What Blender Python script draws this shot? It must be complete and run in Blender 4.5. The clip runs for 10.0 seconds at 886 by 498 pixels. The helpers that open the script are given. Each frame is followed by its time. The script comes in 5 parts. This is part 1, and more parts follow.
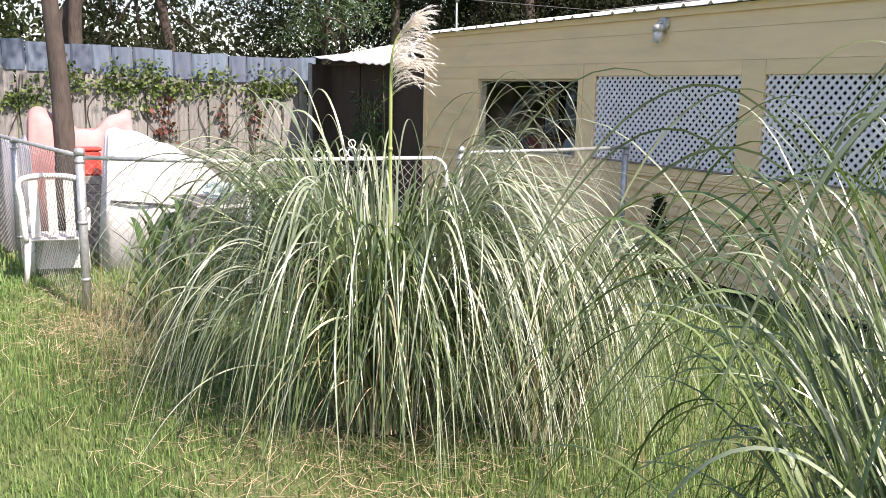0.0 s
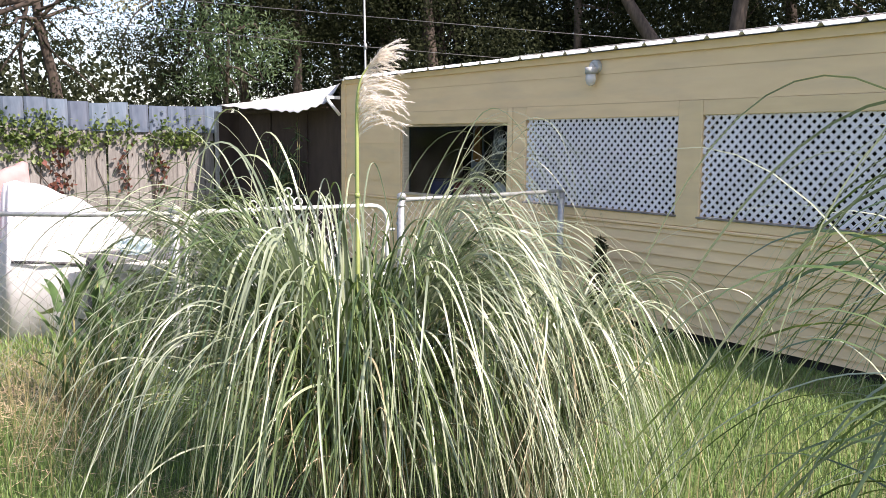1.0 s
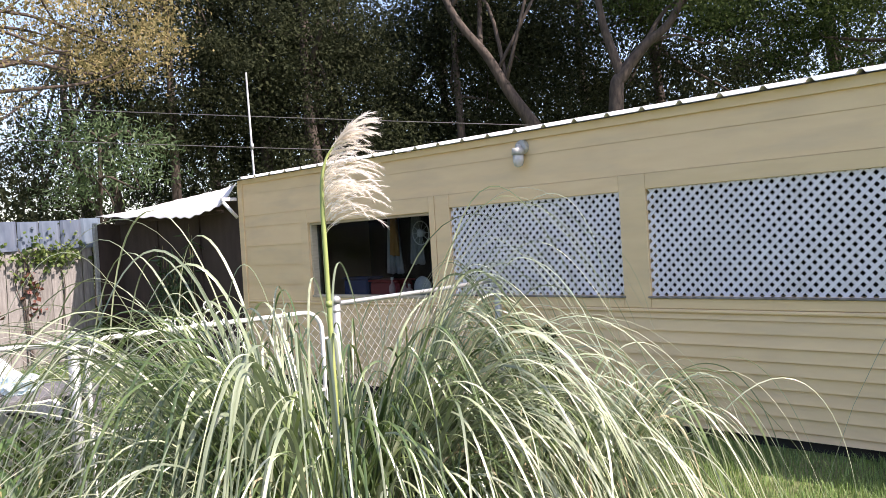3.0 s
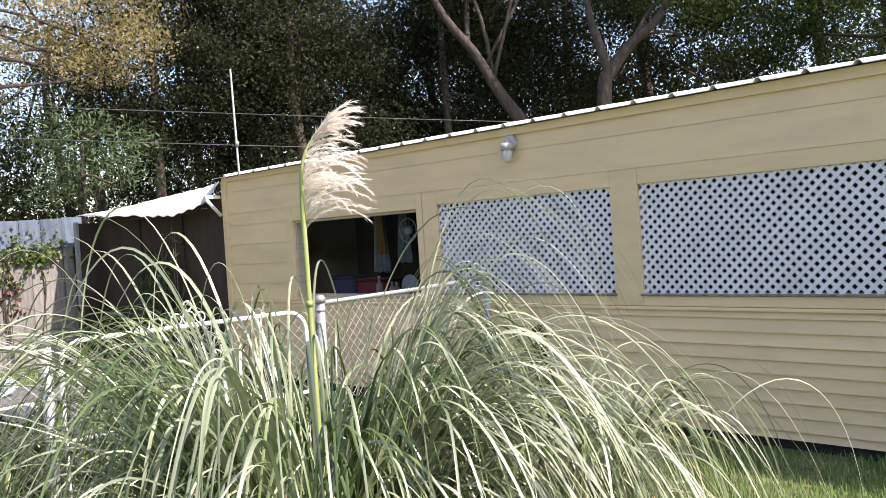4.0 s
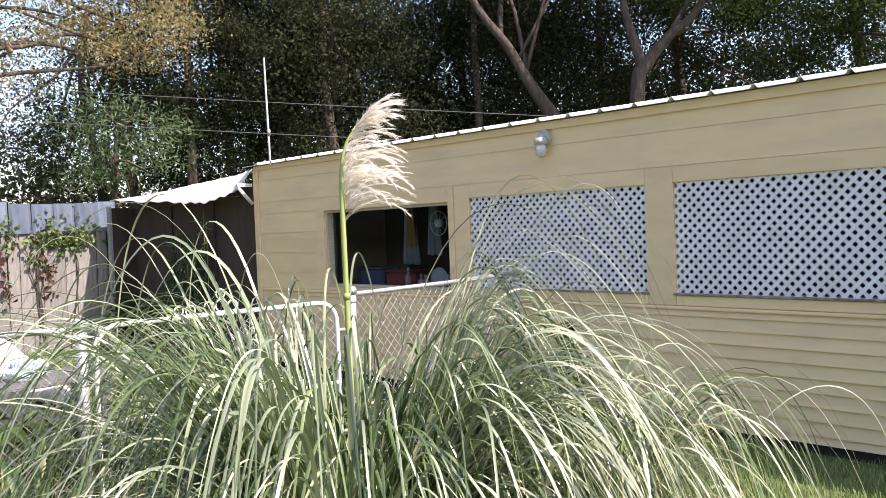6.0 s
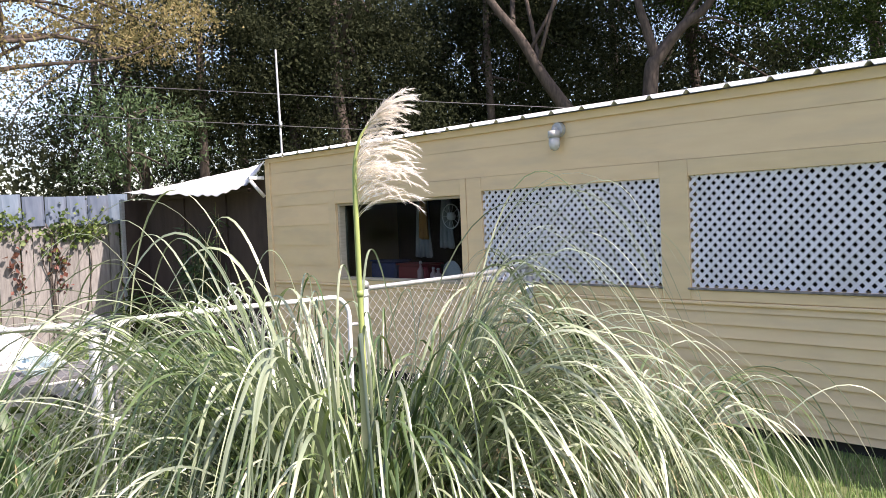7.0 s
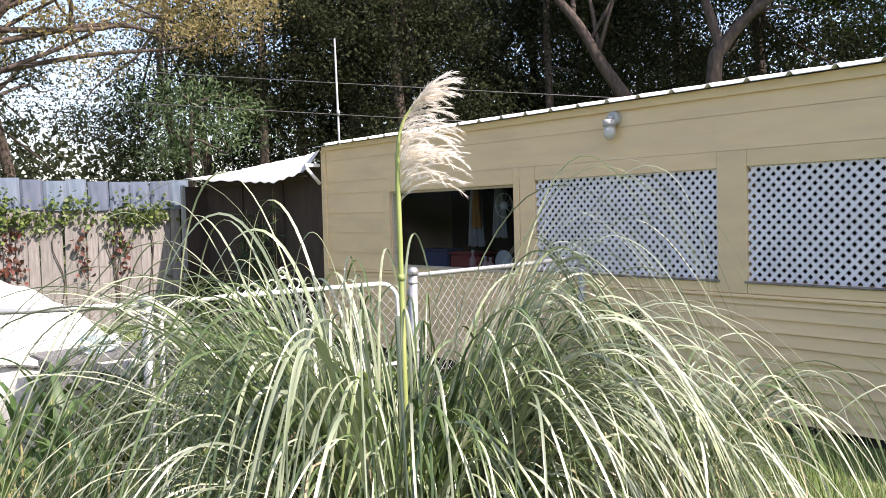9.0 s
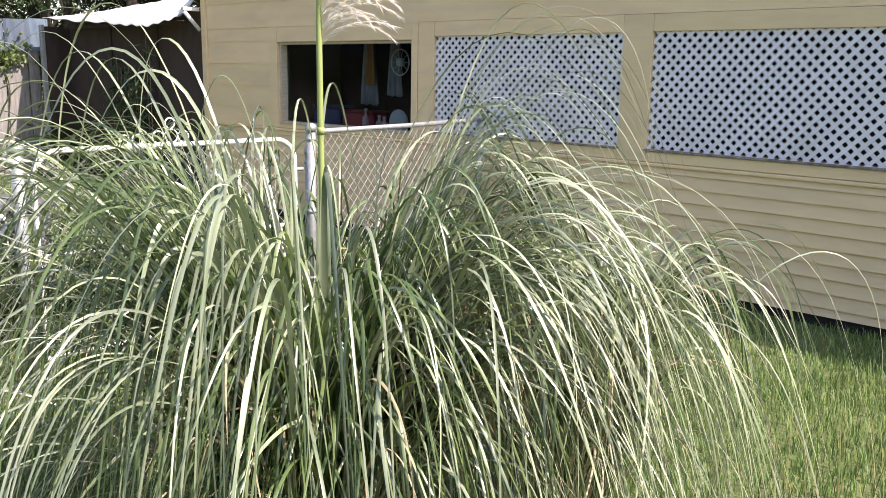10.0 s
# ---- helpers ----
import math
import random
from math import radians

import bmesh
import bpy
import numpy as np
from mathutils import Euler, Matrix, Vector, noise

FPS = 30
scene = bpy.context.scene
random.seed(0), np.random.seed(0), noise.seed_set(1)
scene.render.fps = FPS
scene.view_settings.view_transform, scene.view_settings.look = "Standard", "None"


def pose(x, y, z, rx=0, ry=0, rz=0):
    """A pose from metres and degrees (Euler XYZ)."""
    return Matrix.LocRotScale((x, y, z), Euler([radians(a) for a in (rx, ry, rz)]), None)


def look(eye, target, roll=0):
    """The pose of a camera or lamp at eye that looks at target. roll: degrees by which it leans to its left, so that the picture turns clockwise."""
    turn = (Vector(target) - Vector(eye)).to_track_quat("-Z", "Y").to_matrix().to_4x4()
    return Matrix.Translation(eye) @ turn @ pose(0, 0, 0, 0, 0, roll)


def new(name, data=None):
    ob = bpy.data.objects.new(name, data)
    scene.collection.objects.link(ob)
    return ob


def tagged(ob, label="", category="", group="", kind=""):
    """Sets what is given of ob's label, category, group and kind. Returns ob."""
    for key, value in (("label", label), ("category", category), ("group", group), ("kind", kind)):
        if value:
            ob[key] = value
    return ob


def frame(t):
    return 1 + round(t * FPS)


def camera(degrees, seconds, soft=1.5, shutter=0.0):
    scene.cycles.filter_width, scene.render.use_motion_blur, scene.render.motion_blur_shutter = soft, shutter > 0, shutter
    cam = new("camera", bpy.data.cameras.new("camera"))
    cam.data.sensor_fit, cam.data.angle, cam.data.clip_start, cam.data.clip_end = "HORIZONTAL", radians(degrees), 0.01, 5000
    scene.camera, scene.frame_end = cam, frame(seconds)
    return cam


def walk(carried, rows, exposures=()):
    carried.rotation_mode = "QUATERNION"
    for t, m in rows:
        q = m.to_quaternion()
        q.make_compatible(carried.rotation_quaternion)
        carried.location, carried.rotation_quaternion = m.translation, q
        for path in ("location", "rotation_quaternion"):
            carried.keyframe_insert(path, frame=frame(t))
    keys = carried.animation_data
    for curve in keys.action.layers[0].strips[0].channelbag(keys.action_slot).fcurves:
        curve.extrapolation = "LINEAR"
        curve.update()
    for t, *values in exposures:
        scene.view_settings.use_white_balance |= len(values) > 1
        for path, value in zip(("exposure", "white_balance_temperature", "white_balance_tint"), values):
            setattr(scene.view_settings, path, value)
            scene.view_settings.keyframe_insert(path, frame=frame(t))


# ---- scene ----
cam = camera(55.0, 10.0, soft=0.6)
PATH = [
    (0, (4.723, -5.599, 1.637), (3.014, -4.624, 1.275), 1.4),
    (0.5, (4.468, -5.603, 1.596), (2.782, -4.575, 1.28), 0.9),
    (1, (4.236, -5.709, 1.592), (2.643, -4.524, 1.346), 0.6),
    (1.5, (3.989, -5.643, 1.621), (2.361, -4.483, 1.553), -0.0),
    (2, (3.798, -5.718, 1.604), (2.244, -4.459, 1.59), -1.5),
    (2.5, (3.595, -5.685, 1.59), (2.135, -4.318, 1.561), -2.8),
    (4, (3.344, -5.498, 1.57), (1.944, -4.07, 1.533), -3.7),
    (4.5, (3.334, -5.523, 1.573), (1.937, -4.092, 1.516), -3.7),
    (5, (3.33, -5.523, 1.585), (1.911, -4.114, 1.531), -3.1),
    (5.5, (3.318, -5.542, 1.58), (1.896, -4.137, 1.525), -2.6),
    (6, (3.301, -5.514, 1.582), (1.858, -4.13, 1.53), -2.3),
    (7.5, (3.266, -5.497, 1.604), (1.799, -4.14, 1.523), -2.3),
    (8, (3.28, -5.516, 1.604), (1.802, -4.17, 1.516), -2.2),
    (8.5, (3.285, -5.523, 1.587), (1.788, -4.2, 1.505), -2.2),
    (9, (3.288, -5.446, 1.577), (1.738, -4.185, 1.489), -1.5),
    (9.5, (3.204, -5.435, 1.561), (1.686, -4.201, 1.142), -0.4),
    (10, (3.046, -5.429, 1.545), (1.721, -3.988, 1.136), 1.0),
]
walk(cam, [(t, look(eye, target, roll)) for t, eye, target, roll in PATH],
     exposures=[(0.0, 1.00, 6850, 21), (1.0, 1.05, 6800, 22), (2.5, 1.12, 6800, 23), (8.5, 1.12, 6800, 23), (10.0, 1.06, 6850, 21)])
# ---------------------------------------------------------------- world, sun, exposure
SUN_FROM = Vector((0.92, 0.22, 1.0)).normalized()
world = bpy.data.worlds.new("sky")
scene.world = world
world.use_nodes = True
wn, wl = world.node_tree.nodes, world.node_tree.links
sky = wn.new("ShaderNodeTexSky")
sky.sky_type = "NISHITA"
sky.sun_disc = False
sky.sun_elevation = math.asin(SUN_FROM.z)
sky.sun_rotation = math.atan2(SUN_FROM.x, SUN_FROM.y)
sky.air_density, sky.dust_density = 1.0, 1.5
wl.new(sky.outputs[0], wn["Background"].inputs[0])
wn["Background"].inputs[1].default_value = 0.145
sun = new("sun", bpy.data.lights.new("sun", "SUN"))
sun.data.energy, sun.data.angle, sun.data.color = 4.6, radians(0.55), (1.0, 0.94, 0.84)
sun.rotation_euler = SUN_FROM.to_track_quat("Z", "Y").to_euler()


# ---------------------------------------------------------------- materials
def rgb(c):
    return (c[0], c[1], c[2], 1.0)


def material(name, c1, c2, rough=0.7, scale=6.0, detail=5.0, metal=0.0, bump=0.0, bump_scale=60.0, stretch=(1, 1, 1),
             stain=None, stain_scale=1.3, stain_amount=0.5, island=0.0, per_object=0.0, translucent=0.0, spec=0.5, trans_tint=None):
    """Two colours mixed by noise, a second larger noise for stains (on SHEET for shadows too), fine relief, and
    variation from piece to piece.
    """
    m = bpy.data.materials.new(name)
    m.use_nodes = True
    n, l = m.node_tree.nodes, m.node_tree.links
    b, out = n["Principled BSDF"], n["Material Output"]
    tc, mp = n.new("ShaderNodeTexCoord"), n.new("ShaderNodeMapping")
    mp.inputs["Scale"].default_value = stretch
    l.new(tc.outputs["Object"], mp.inputs["Vector"])
    no = n.new("ShaderNodeTexNoise")
    no.inputs["Scale"].default_value, no.inputs["Detail"].default_value = scale, detail
    l.new(mp.outputs[0], no.inputs["Vector"])
    ramp = n.new("ShaderNodeMapRange")
    ramp.inputs["From Min"].default_value, ramp.inputs["From Max"].default_value = 0.3, 0.7
    l.new(no.outputs["Fac"], ramp.inputs["Value"])
    mix = n.new("ShaderNodeMix")
    mix.data_type = "RGBA"
    mix.inputs[6].default_value, mix.inputs[7].default_value = rgb(c1), rgb(c2)
    l.new(ramp.outputs[0], mix.inputs[0])
    colour = mix.outputs[2]
    if stain:
        sn = n.new("ShaderNodeTexNoise")
        sn.inputs["Scale"].default_value, sn.inputs["Detail"].default_value = stain_scale, 6.0
        l.new(mp.outputs[0], sn.inputs["Vector"])
        sr = n.new("ShaderNodeMapRange")
        sr.inputs["From Min"].default_value, sr.inputs["From Max"].default_value = 0.48, 0.72
        sr.inputs["To Max"].default_value = stain_amount
        l.new(sn.outputs["Fac"], sr.inputs["Value"])
        sm = n.new("ShaderNodeMix")
        sm.data_type = "RGBA"
        sm.inputs[7].default_value = rgb(stain)
        l.new(sr.outputs[0], sm.inputs[0])
        l.new(colour, sm.inputs[6])
        colour = sm.outputs[2]
    for amount, node, socket in ((island, "ShaderNodeNewGeometry", "Random Per Island"), (per_object, "ShaderNodeObjectInfo", "Random")):
        if amount:
            g = n.new(node)
            vr = n.new("ShaderNodeMapRange")
            vr.inputs["To Min"].default_value, vr.inputs["To Max"].default_value = 1.0 - amount, 1.0 + amount
            l.new(g.outputs[socket], vr.inputs["Value"])
            hs = n.new("ShaderNodeHueSaturation")
            l.new(vr.outputs[0], hs.inputs["Value"])
            hr = n.new("ShaderNodeMapRange")
            hr.inputs["To Min"].default_value, hr.inputs["To Max"].default_value = 0.5 + 0.05 * amount, 0.5 - 0.05 * amount
            l.new(g.outputs[socket], hr.inputs["Value"])
            l.new(hr.outputs[0], hs.inputs["Hue"])
            l.new(colour, hs.inputs["Color"])
            colour = hs.outputs[0]
    l.new(colour, b.inputs["Base Color"])
    b.inputs["Roughness"].default_value, b.inputs["Metallic"].default_value = rough, metal
    b.inputs["Specular IOR Level"].default_value = spec
    if bump:
        bn = n.new("ShaderNodeTexNoise")
        bn.inputs["Scale"].default_value, bn.inputs["Detail"].default_value = bump_scale, 4.0
        l.new(mp.outputs[0], bn.inputs["Vector"])
        bp = n.new("ShaderNodeBump")
        bp.inputs["Strength"].default_value, bp.inputs["Distance"].default_value = bump, 0.01
        l.new(bn.outputs["Fac"], bp.inputs["Height"])
        l.new(bp.outputs[0], b.inputs["Normal"])
    if translucent:
        tr = n.new("ShaderNodeBsdfTranslucent")
        ms = n.new("ShaderNodeMixShader")
        ms.inputs[0].default_value = translucent
        if trans_tint:
            tm = n.new("ShaderNodeMix")
            tm.data_type, tm.blend_type = "RGBA", "MULTIPLY"
            tm.inputs[0].default_value = 1.0
            tm.inputs[7].default_value = rgb(trans_tint)
            l.new(colour, tm.inputs[6])
            l.new(tm.outputs[2], tr.inputs["Color"])
        else:
            l.new(colour, tr.inputs["Color"])
        l.new(b.outputs[0], ms.inputs[1])
        l.new(tr.outputs[0], ms.inputs[2])
        l.new(ms.outputs[0], out.inputs["Surface"])
    return m


YELLOW = material("yellow_paint", (0.82, 0.61, 0.345), (0.865, 0.66, 0.385), 0.6, 2.5, 6, bump=0.15, bump_scale=90, stretch=(1, 1, 5),
                  stain=(0.62, 0.48, 0.31), stain_scale=1.4, stain_amount=0.45, per_object=0.05)
LATTICE_W = material("white_lattice", (0.78, 0.77, 0.82), (0.85, 0.84, 0.88), 0.55, 14, 4, stain=(0.55, 0.53, 0.48), stain_scale=5, stain_amount=0.3, per_object=0.05)
SILL = material("weathered_sill", (0.12, 0.11, 0.10), (0.30, 0.28, 0.25), 0.85, 20, 5)
# near black in place of the shade indoors and behind openings
SHADE_BLACK = material("interior_shade", (0.02, 0.018, 0.016), (0.035, 0.03, 0.028), 0.9, 4)
ROOF_M = material("white_roof_metal", (0.80, 0.80, 0.80), (0.86, 0.86, 0.86), 0.45, 5, 5, stain=(0.5, 0.45, 0.38), stain_scale=3, stain_amount=0.35)
PORCH = material("brown_screen", (0.044, 0.029, 0.024), (0.068, 0.046, 0.037), 0.9, 3.0, 5, stretch=(3, 3, 1), bump=0.2, bump_scale=200, stain=(0.075, 0.052, 0.04), stain_amount=0.5)
WOOD_TRIM = material("pale_wood", (0.45, 0.38, 0.27), (0.58, 0.50, 0.36), 0.75, 8, 5, stretch=(1, 1, 6))
WIRE = material("fence_wire", (0.30, 0.30, 0.29), (0.42, 0.41, 0.40), 0.55, 30, 3, metal=0.3)
GALV = material("galvanised_steel", (0.33, 0.35, 0.36), (0.48, 0.50, 0.51), 0.5, 30, 4, metal=0.55, stain=(0.30, 0.27, 0.24), stain_scale=8, stain_amount=0.4)
WHITE_PAINT = material("white_paint", (0.72, 0.73, 0.74), (0.82, 0.82, 0.82), 0.5, 20, 4, stain=(0.35, 0.30, 0.26), stain_scale=9, stain_amount=0.4)
# the heavy stain noise also paints blotchy shadows onto the sheets
SHEET = material("blue_grey_sheet", (0.06, 0.085, 0.125), (0.165, 0.21, 0.275), 0.5, 2.0, 7, metal=0.2, stretch=(1, 4, 1), stain=(0.12, 0.14, 0.18), stain_scale=2.5, stain_amount=0.8, per_object=0.22)
PLANK = material("weathered_plank", (0.155, 0.148, 0.142), (0.27, 0.258, 0.246), 0.9, 9, 7, stretch=(4, 4, 0.5), bump=0.4, bump_scale=40, stain=(0.14, 0.11, 0.09), stain_scale=2.0, stain_amount=0.7, per_object=0.15)
SOIL = material("lawn_soil", (0.060, 0.092, 0.025), (0.125, 0.16, 0.052), 0.95, 3.0, 8, bump=0.6, bump_scale=45, stain=(0.36, 0.28, 0.18), stain_scale=0.55, stain_amount=0.40)
LAWN = material("lawn_blades", (0.09, 0.18, 0.04), (0.18, 0.29, 0.08), 0.6, 0.9, 5, island=0.35, translucent=0.25, stain=(0.30, 0.32, 0.14), stain_scale=0.7, stain_amount=0.25)
DRY = material("dry_straw", (0.42, 0.32, 0.20), (0.60, 0.49, 0.33), 0.8, 5, 4, island=0.3, translucent=0.2)
# inner leaves: green darkened to carry the shade inside the clump
BLADE_SHADED = material("shaded_pampas_leaf", (0.062, 0.115, 0.03), (0.17, 0.235, 0.105), 0.28, 3.0, 4, island=0.5, translucent=0.27, spec=1.0, trans_tint=(0.95, 1.0, 0.45), bump=0.05, bump_scale=200)
# single and outer leaves: glaucous green, paled further for sun sheen
BLADE_ONE = material("pampas_leaf_single", (0.15, 0.205, 0.10), (0.39, 0.44, 0.31), 0.30, 3.0, 4, per_object=0.45, translucent=0.16, spec=1.0, trans_tint=(0.92, 1.0, 0.66))
BLADE_PALE_LIT = material("sunlit_pale_pampas_leaf", (0.19, 0.235, 0.13), (0.46, 0.50, 0.38), 0.30, 3.0, 4, island=0.45, translucent=0.16, spec=1.0, trans_tint=(0.92, 1.0, 0.66))
BLADE_DRY = material("dry_pampas_leaf", (0.42, 0.33, 0.20), (0.62, 0.53, 0.36), 0.7, 6, 4, island=0.3, translucent=0.25)
STALK = material("pampas_stalk", (0.25, 0.33, 0.10), (0.40, 0.46, 0.17), 0.45, 10, 4, stretch=(1, 1, 0.3), translucent=0.15)
PLUME = material("pampas_plume", (0.90, 0.85, 0.78), (0.97, 0.93, 0.88), 0.85, 12, 3, island=0.12, translucent=0.5)
PLUME_CORE = material("pampas_plume_core", (0.80, 0.75, 0.50), (0.92, 0.87, 0.66), 0.85, 12, 3, island=0.12, translucent=0.5)
BARK = material("grey_bark", (0.042, 0.033, 0.028), (0.100, 0.079, 0.065), 0.95, 7, 8, stretch=(2, 2, 0.6), bump=0.9, bump_scale=25)
LEAF_DARK = material("dark_foliage", (0.021, 0.027, 0.015), (0.052, 0.062, 0.030), 0.8, 0.8, 4, island=0.30, translucent=0.34, spec=0.08)
LEAF_MID = material("green_foliage", (0.032, 0.056, 0.016), (0.075, 0.108, 0.035), 0.75, 0.8, 4, island=0.35, translucent=0.40, spec=0.12)
LEAF_AUTUMN = material("autumn_foliage", (0.20, 0.175, 0.07), (0.43, 0.37, 0.18), 0.7, 0.9, 4, island=0.40, translucent=0.50, spec=0.2)
LEAF_FERN = material("feathery_foliage", (0.06, 0.11, 0.045), (0.11, 0.17, 0.075), 0.5, 1.2, 4, island=0.3, translucent=0.4)
IVY = material("ivy_leaf", (0.06, 0.105, 0.022), (0.15, 0.21, 0.06), 0.5, 4, 4, island=0.45, translucent=0.3)
IVY_RED = material("red_ivy_leaf", (0.11, 0.045, 0.03), (0.17, 0.07, 0.045), 0.55, 4, 4, island=0.4, translucent=0.3)
TARP_W = material("white_tarp", (0.68, 0.68, 0.70), (0.78, 0.78, 0.79), 0.6, 3, 5, bump=0.3, bump_scale=14, stain=(0.55, 0.56, 0.60), stain_scale=2.4, stain_amount=0.5)
TARP_R = material("faded_red_tarp", (0.34, 0.15, 0.145), (0.48, 0.28, 0.27), 0.75, 2.2, 6, bump=0.4, bump_scale=9, stain=(0.52, 0.40, 0.40), stain_scale=1.6, stain_amount=0.7)
TARP_G = material("grey_tarp", (0.17, 0.18, 0.21), (0.27, 0.28, 0.32), 0.65, 2, 6, bump=0.4, bump_scale=8, stain=(0.25, 0.26, 0.29), stain_scale=1.5, stain_amount=0.6)
RED_PL = material("red_plastic", (0.60, 0.04, 0.03), (0.68, 0.07, 0.05), 0.4, 8)
CHAIR_W = material("white_resin", (0.74, 0.73, 0.70), (0.82, 0.81, 0.78), 0.4, 8, stain=(0.5, 0.45, 0.38), stain_scale=5, stain_amount=0.3)
LAMP_GREY = material("grey_fitting", (0.42, 0.42, 0.40), (0.52, 0.52, 0.50), 0.5, 20)
LAMP_GLASS = material("frosted_glass", (0.72, 0.72, 0.70), (0.80, 0.80, 0.78), 0.25, 10, translucent=0.3)
BLUE_PL = material("blue_plastic", (0.015, 0.035, 0.13), (0.02, 0.05, 0.16), 0.45, 8)
RED_BIN = material("red_bin", (0.26, 0.02, 0.03), (0.33, 0.03, 0.04), 0.5, 8)
PINK = material("pale_pink_plastic", (0.70, 0.42, 0.42), (0.78, 0.52, 0.50), 0.4, 8)
CLOTH_G = material("grey_cloth", (0.22, 0.23, 0.24), (0.36, 0.37, 0.38), 0.9, 6, stretch=(6, 6, 1))
CLOTH_O = material("ochre_cloth", (0.34, 0.15, 0.04), (0.46, 0.22, 0.07), 0.9, 6, stretch=(5, 5, 1))
FAN_W = material("pale_fan", (0.62, 0.64, 0.66), (0.72, 0.74, 0.76), 0.5, 10)
CABLE = material("black_cable", (0.02, 0.02, 0.022), (0.04, 0.04, 0.045), 0.6, 10)
CABLE_GREY = material("grey_cable", (0.07, 0.07, 0.075), (0.13, 0.13, 0.135), 0.5, 10)
STEM = material("weed_stem", (0.16, 0.15, 0.06), (0.28, 0.25, 0.12), 0.8, 6, island=0.3)
TABLE_M = material("weathered_dark_wood", (0.07, 0.07, 0.075), (0.15, 0.15, 0.155), 0.8, 8, 6, stretch=(6, 1, 6), bump=0.3, bump_scale=40)
BAG_BLUE = material("pale_blue_film", (0.42, 0.58, 0.64), (0.62, 0.74, 0.78), 0.4, 7, 5, translucent=0.2)

glass = bpy.data.materials.new("window_glass")
glass.use_nodes = True
gn, gl = glass.node_tree.nodes, glass.node_tree.links
gt, gg, gm, gf = gn.new("ShaderNodeBsdfTransparent"), gn.new("ShaderNodeBsdfGlossy"), gn.new("ShaderNodeMixShader"), gn.new("ShaderNodeFresnel")
gg.inputs["Roughness"].default_value = 0.03
gf.inputs["IOR"].default_value = 1.13
gt.inputs["Color"].default_value = (0.72, 0.76, 0.76, 1)
gl.new(gf.outputs[0], gm.inputs[0])
gl.new(gt.outputs[0], gm.inputs[1])
gl.new(gg.outputs[0], gm.inputs[2])
gl.new(gm.outputs[0], gn["Material Output"].inputs["Surface"])


# ---------------------------------------------------------------- mesh helpers
def thing(name, label, category, at=(0, 0, 0), group="", kind=""):
    return tagged(pose_at(new(name), at), label, category, group, kind)


def pose_at(ob, at):
    ob.location = at
    return ob


def mesh_object(name, verts, faces, mat, parent=None, label="", smooth=False):
    me = bpy.data.meshes.new(name)
    me.from_pydata([tuple(map(float, v)) for v in verts], [], [tuple(map(int, f)) for f in faces])
    if smooth:
        me.polygons.foreach_set("use_smooth", [True] * len(me.polygons))
    me.materials.append(mat)
    me.update()
    ob = new(name, me)
    if parent is not None:
        ob.parent = parent
    if label:
        ob["label"] = label
    return ob


def array_object(name, verts, faces, mat, parent=None, label="", smooth=True, kind=""):
    """A mesh from numpy arrays: verts (n, 3), faces (m, k)."""
    me = bpy.data.meshes.new(name)
    k = faces.shape[1]
    me.vertices.add(len(verts))
    me.vertices.foreach_set("co", np.ascontiguousarray(verts, dtype=np.float32).ravel())
    me.loops.add(faces.size)
    me.loops.foreach_set("vertex_index", np.ascontiguousarray(faces, dtype=np.int32).ravel())
    me.polygons.add(len(faces))
    me.polygons.foreach_set("loop_start", np.arange(0, faces.size, k, dtype=np.int32))
    me.update(calc_edges=True)
    me.validate()
    if smooth:
        me.polygons.foreach_set("use_smooth", np.ones(len(me.polygons), dtype=bool))
    me.materials.append(mat)
    ob = new(name, me)
    if parent is not None:
        ob.parent = parent
    return tagged(ob, label, "", "", kind)


def part(name, bm, mat, parent, label="", smooth=False):
    me = bpy.data.meshes.new(name)
    bm.to_mesh(me)
    bm.free()
    if smooth:
        me.polygons.foreach_set("use_smooth", [True] * len(me.polygons))
    me.materials.append(mat)
    ob = new(name, me)
    ob.parent = parent
    if label:
        ob["label"] = label
    return ob


def box_bm(lo, hi, bevel=0.0, turn=None, bm=None):
    bm = bm or bmesh.new()
    c = [(a + b) / 2 for a, b in zip(lo, hi)]
    s = [abs(b - a) for a, b in zip(lo, hi)]
    m = Matrix.Translation(c) @ (turn or Matrix()) @ Matrix.Diagonal((*s, 1))
    made = bmesh.ops.create_cube(bm, size=1, matrix=m)
    if bevel:
        edges = list({e for v in made["verts"] for e in v.link_edges})
        bmesh.ops.bevel(bm, geom=edges, offset=bevel, segments=1, affect="EDGES")
    return bm


def tube(points, radii, sides=8, cap=True):
    """Verts and quads of a tapered tube along a line of points."""
    pts = [Vector(p) for p in points]
    verts, faces = [], []
    side = None
    for i, p in enumerate(pts):
        d = (pts[min(i + 1, len(pts) - 1)] - pts[max(i - 1, 0)]).normalized()
        if side is None:
            side = d.orthogonal().normalized()
        side = (side - d * side.dot(d)).normalized()
        up = d.cross(side)
        for k in range(sides):
            a = 2 * math.pi * k / sides
            verts.append(p + (side * math.cos(a) + up * math.sin(a)) * radii[i])
    for i in range(len(pts) - 1):
        for k in range(sides):
            a, b = i * sides + k, i * sides + (k + 1) % sides
            faces.append((a, b, b + sides, a + sides))
    if cap:
        faces.append(tuple(reversed(range(sides))))
        faces.append(tuple(range((len(pts) - 1) * sides, len(pts) * sides)))
    return verts, faces


def tube_part(name, points, radii, mat, parent, sides=8, label=""):
    v, f = tube(points, radii, sides)
    return mesh_object(name, v, f, mat, parent, label, smooth=True)


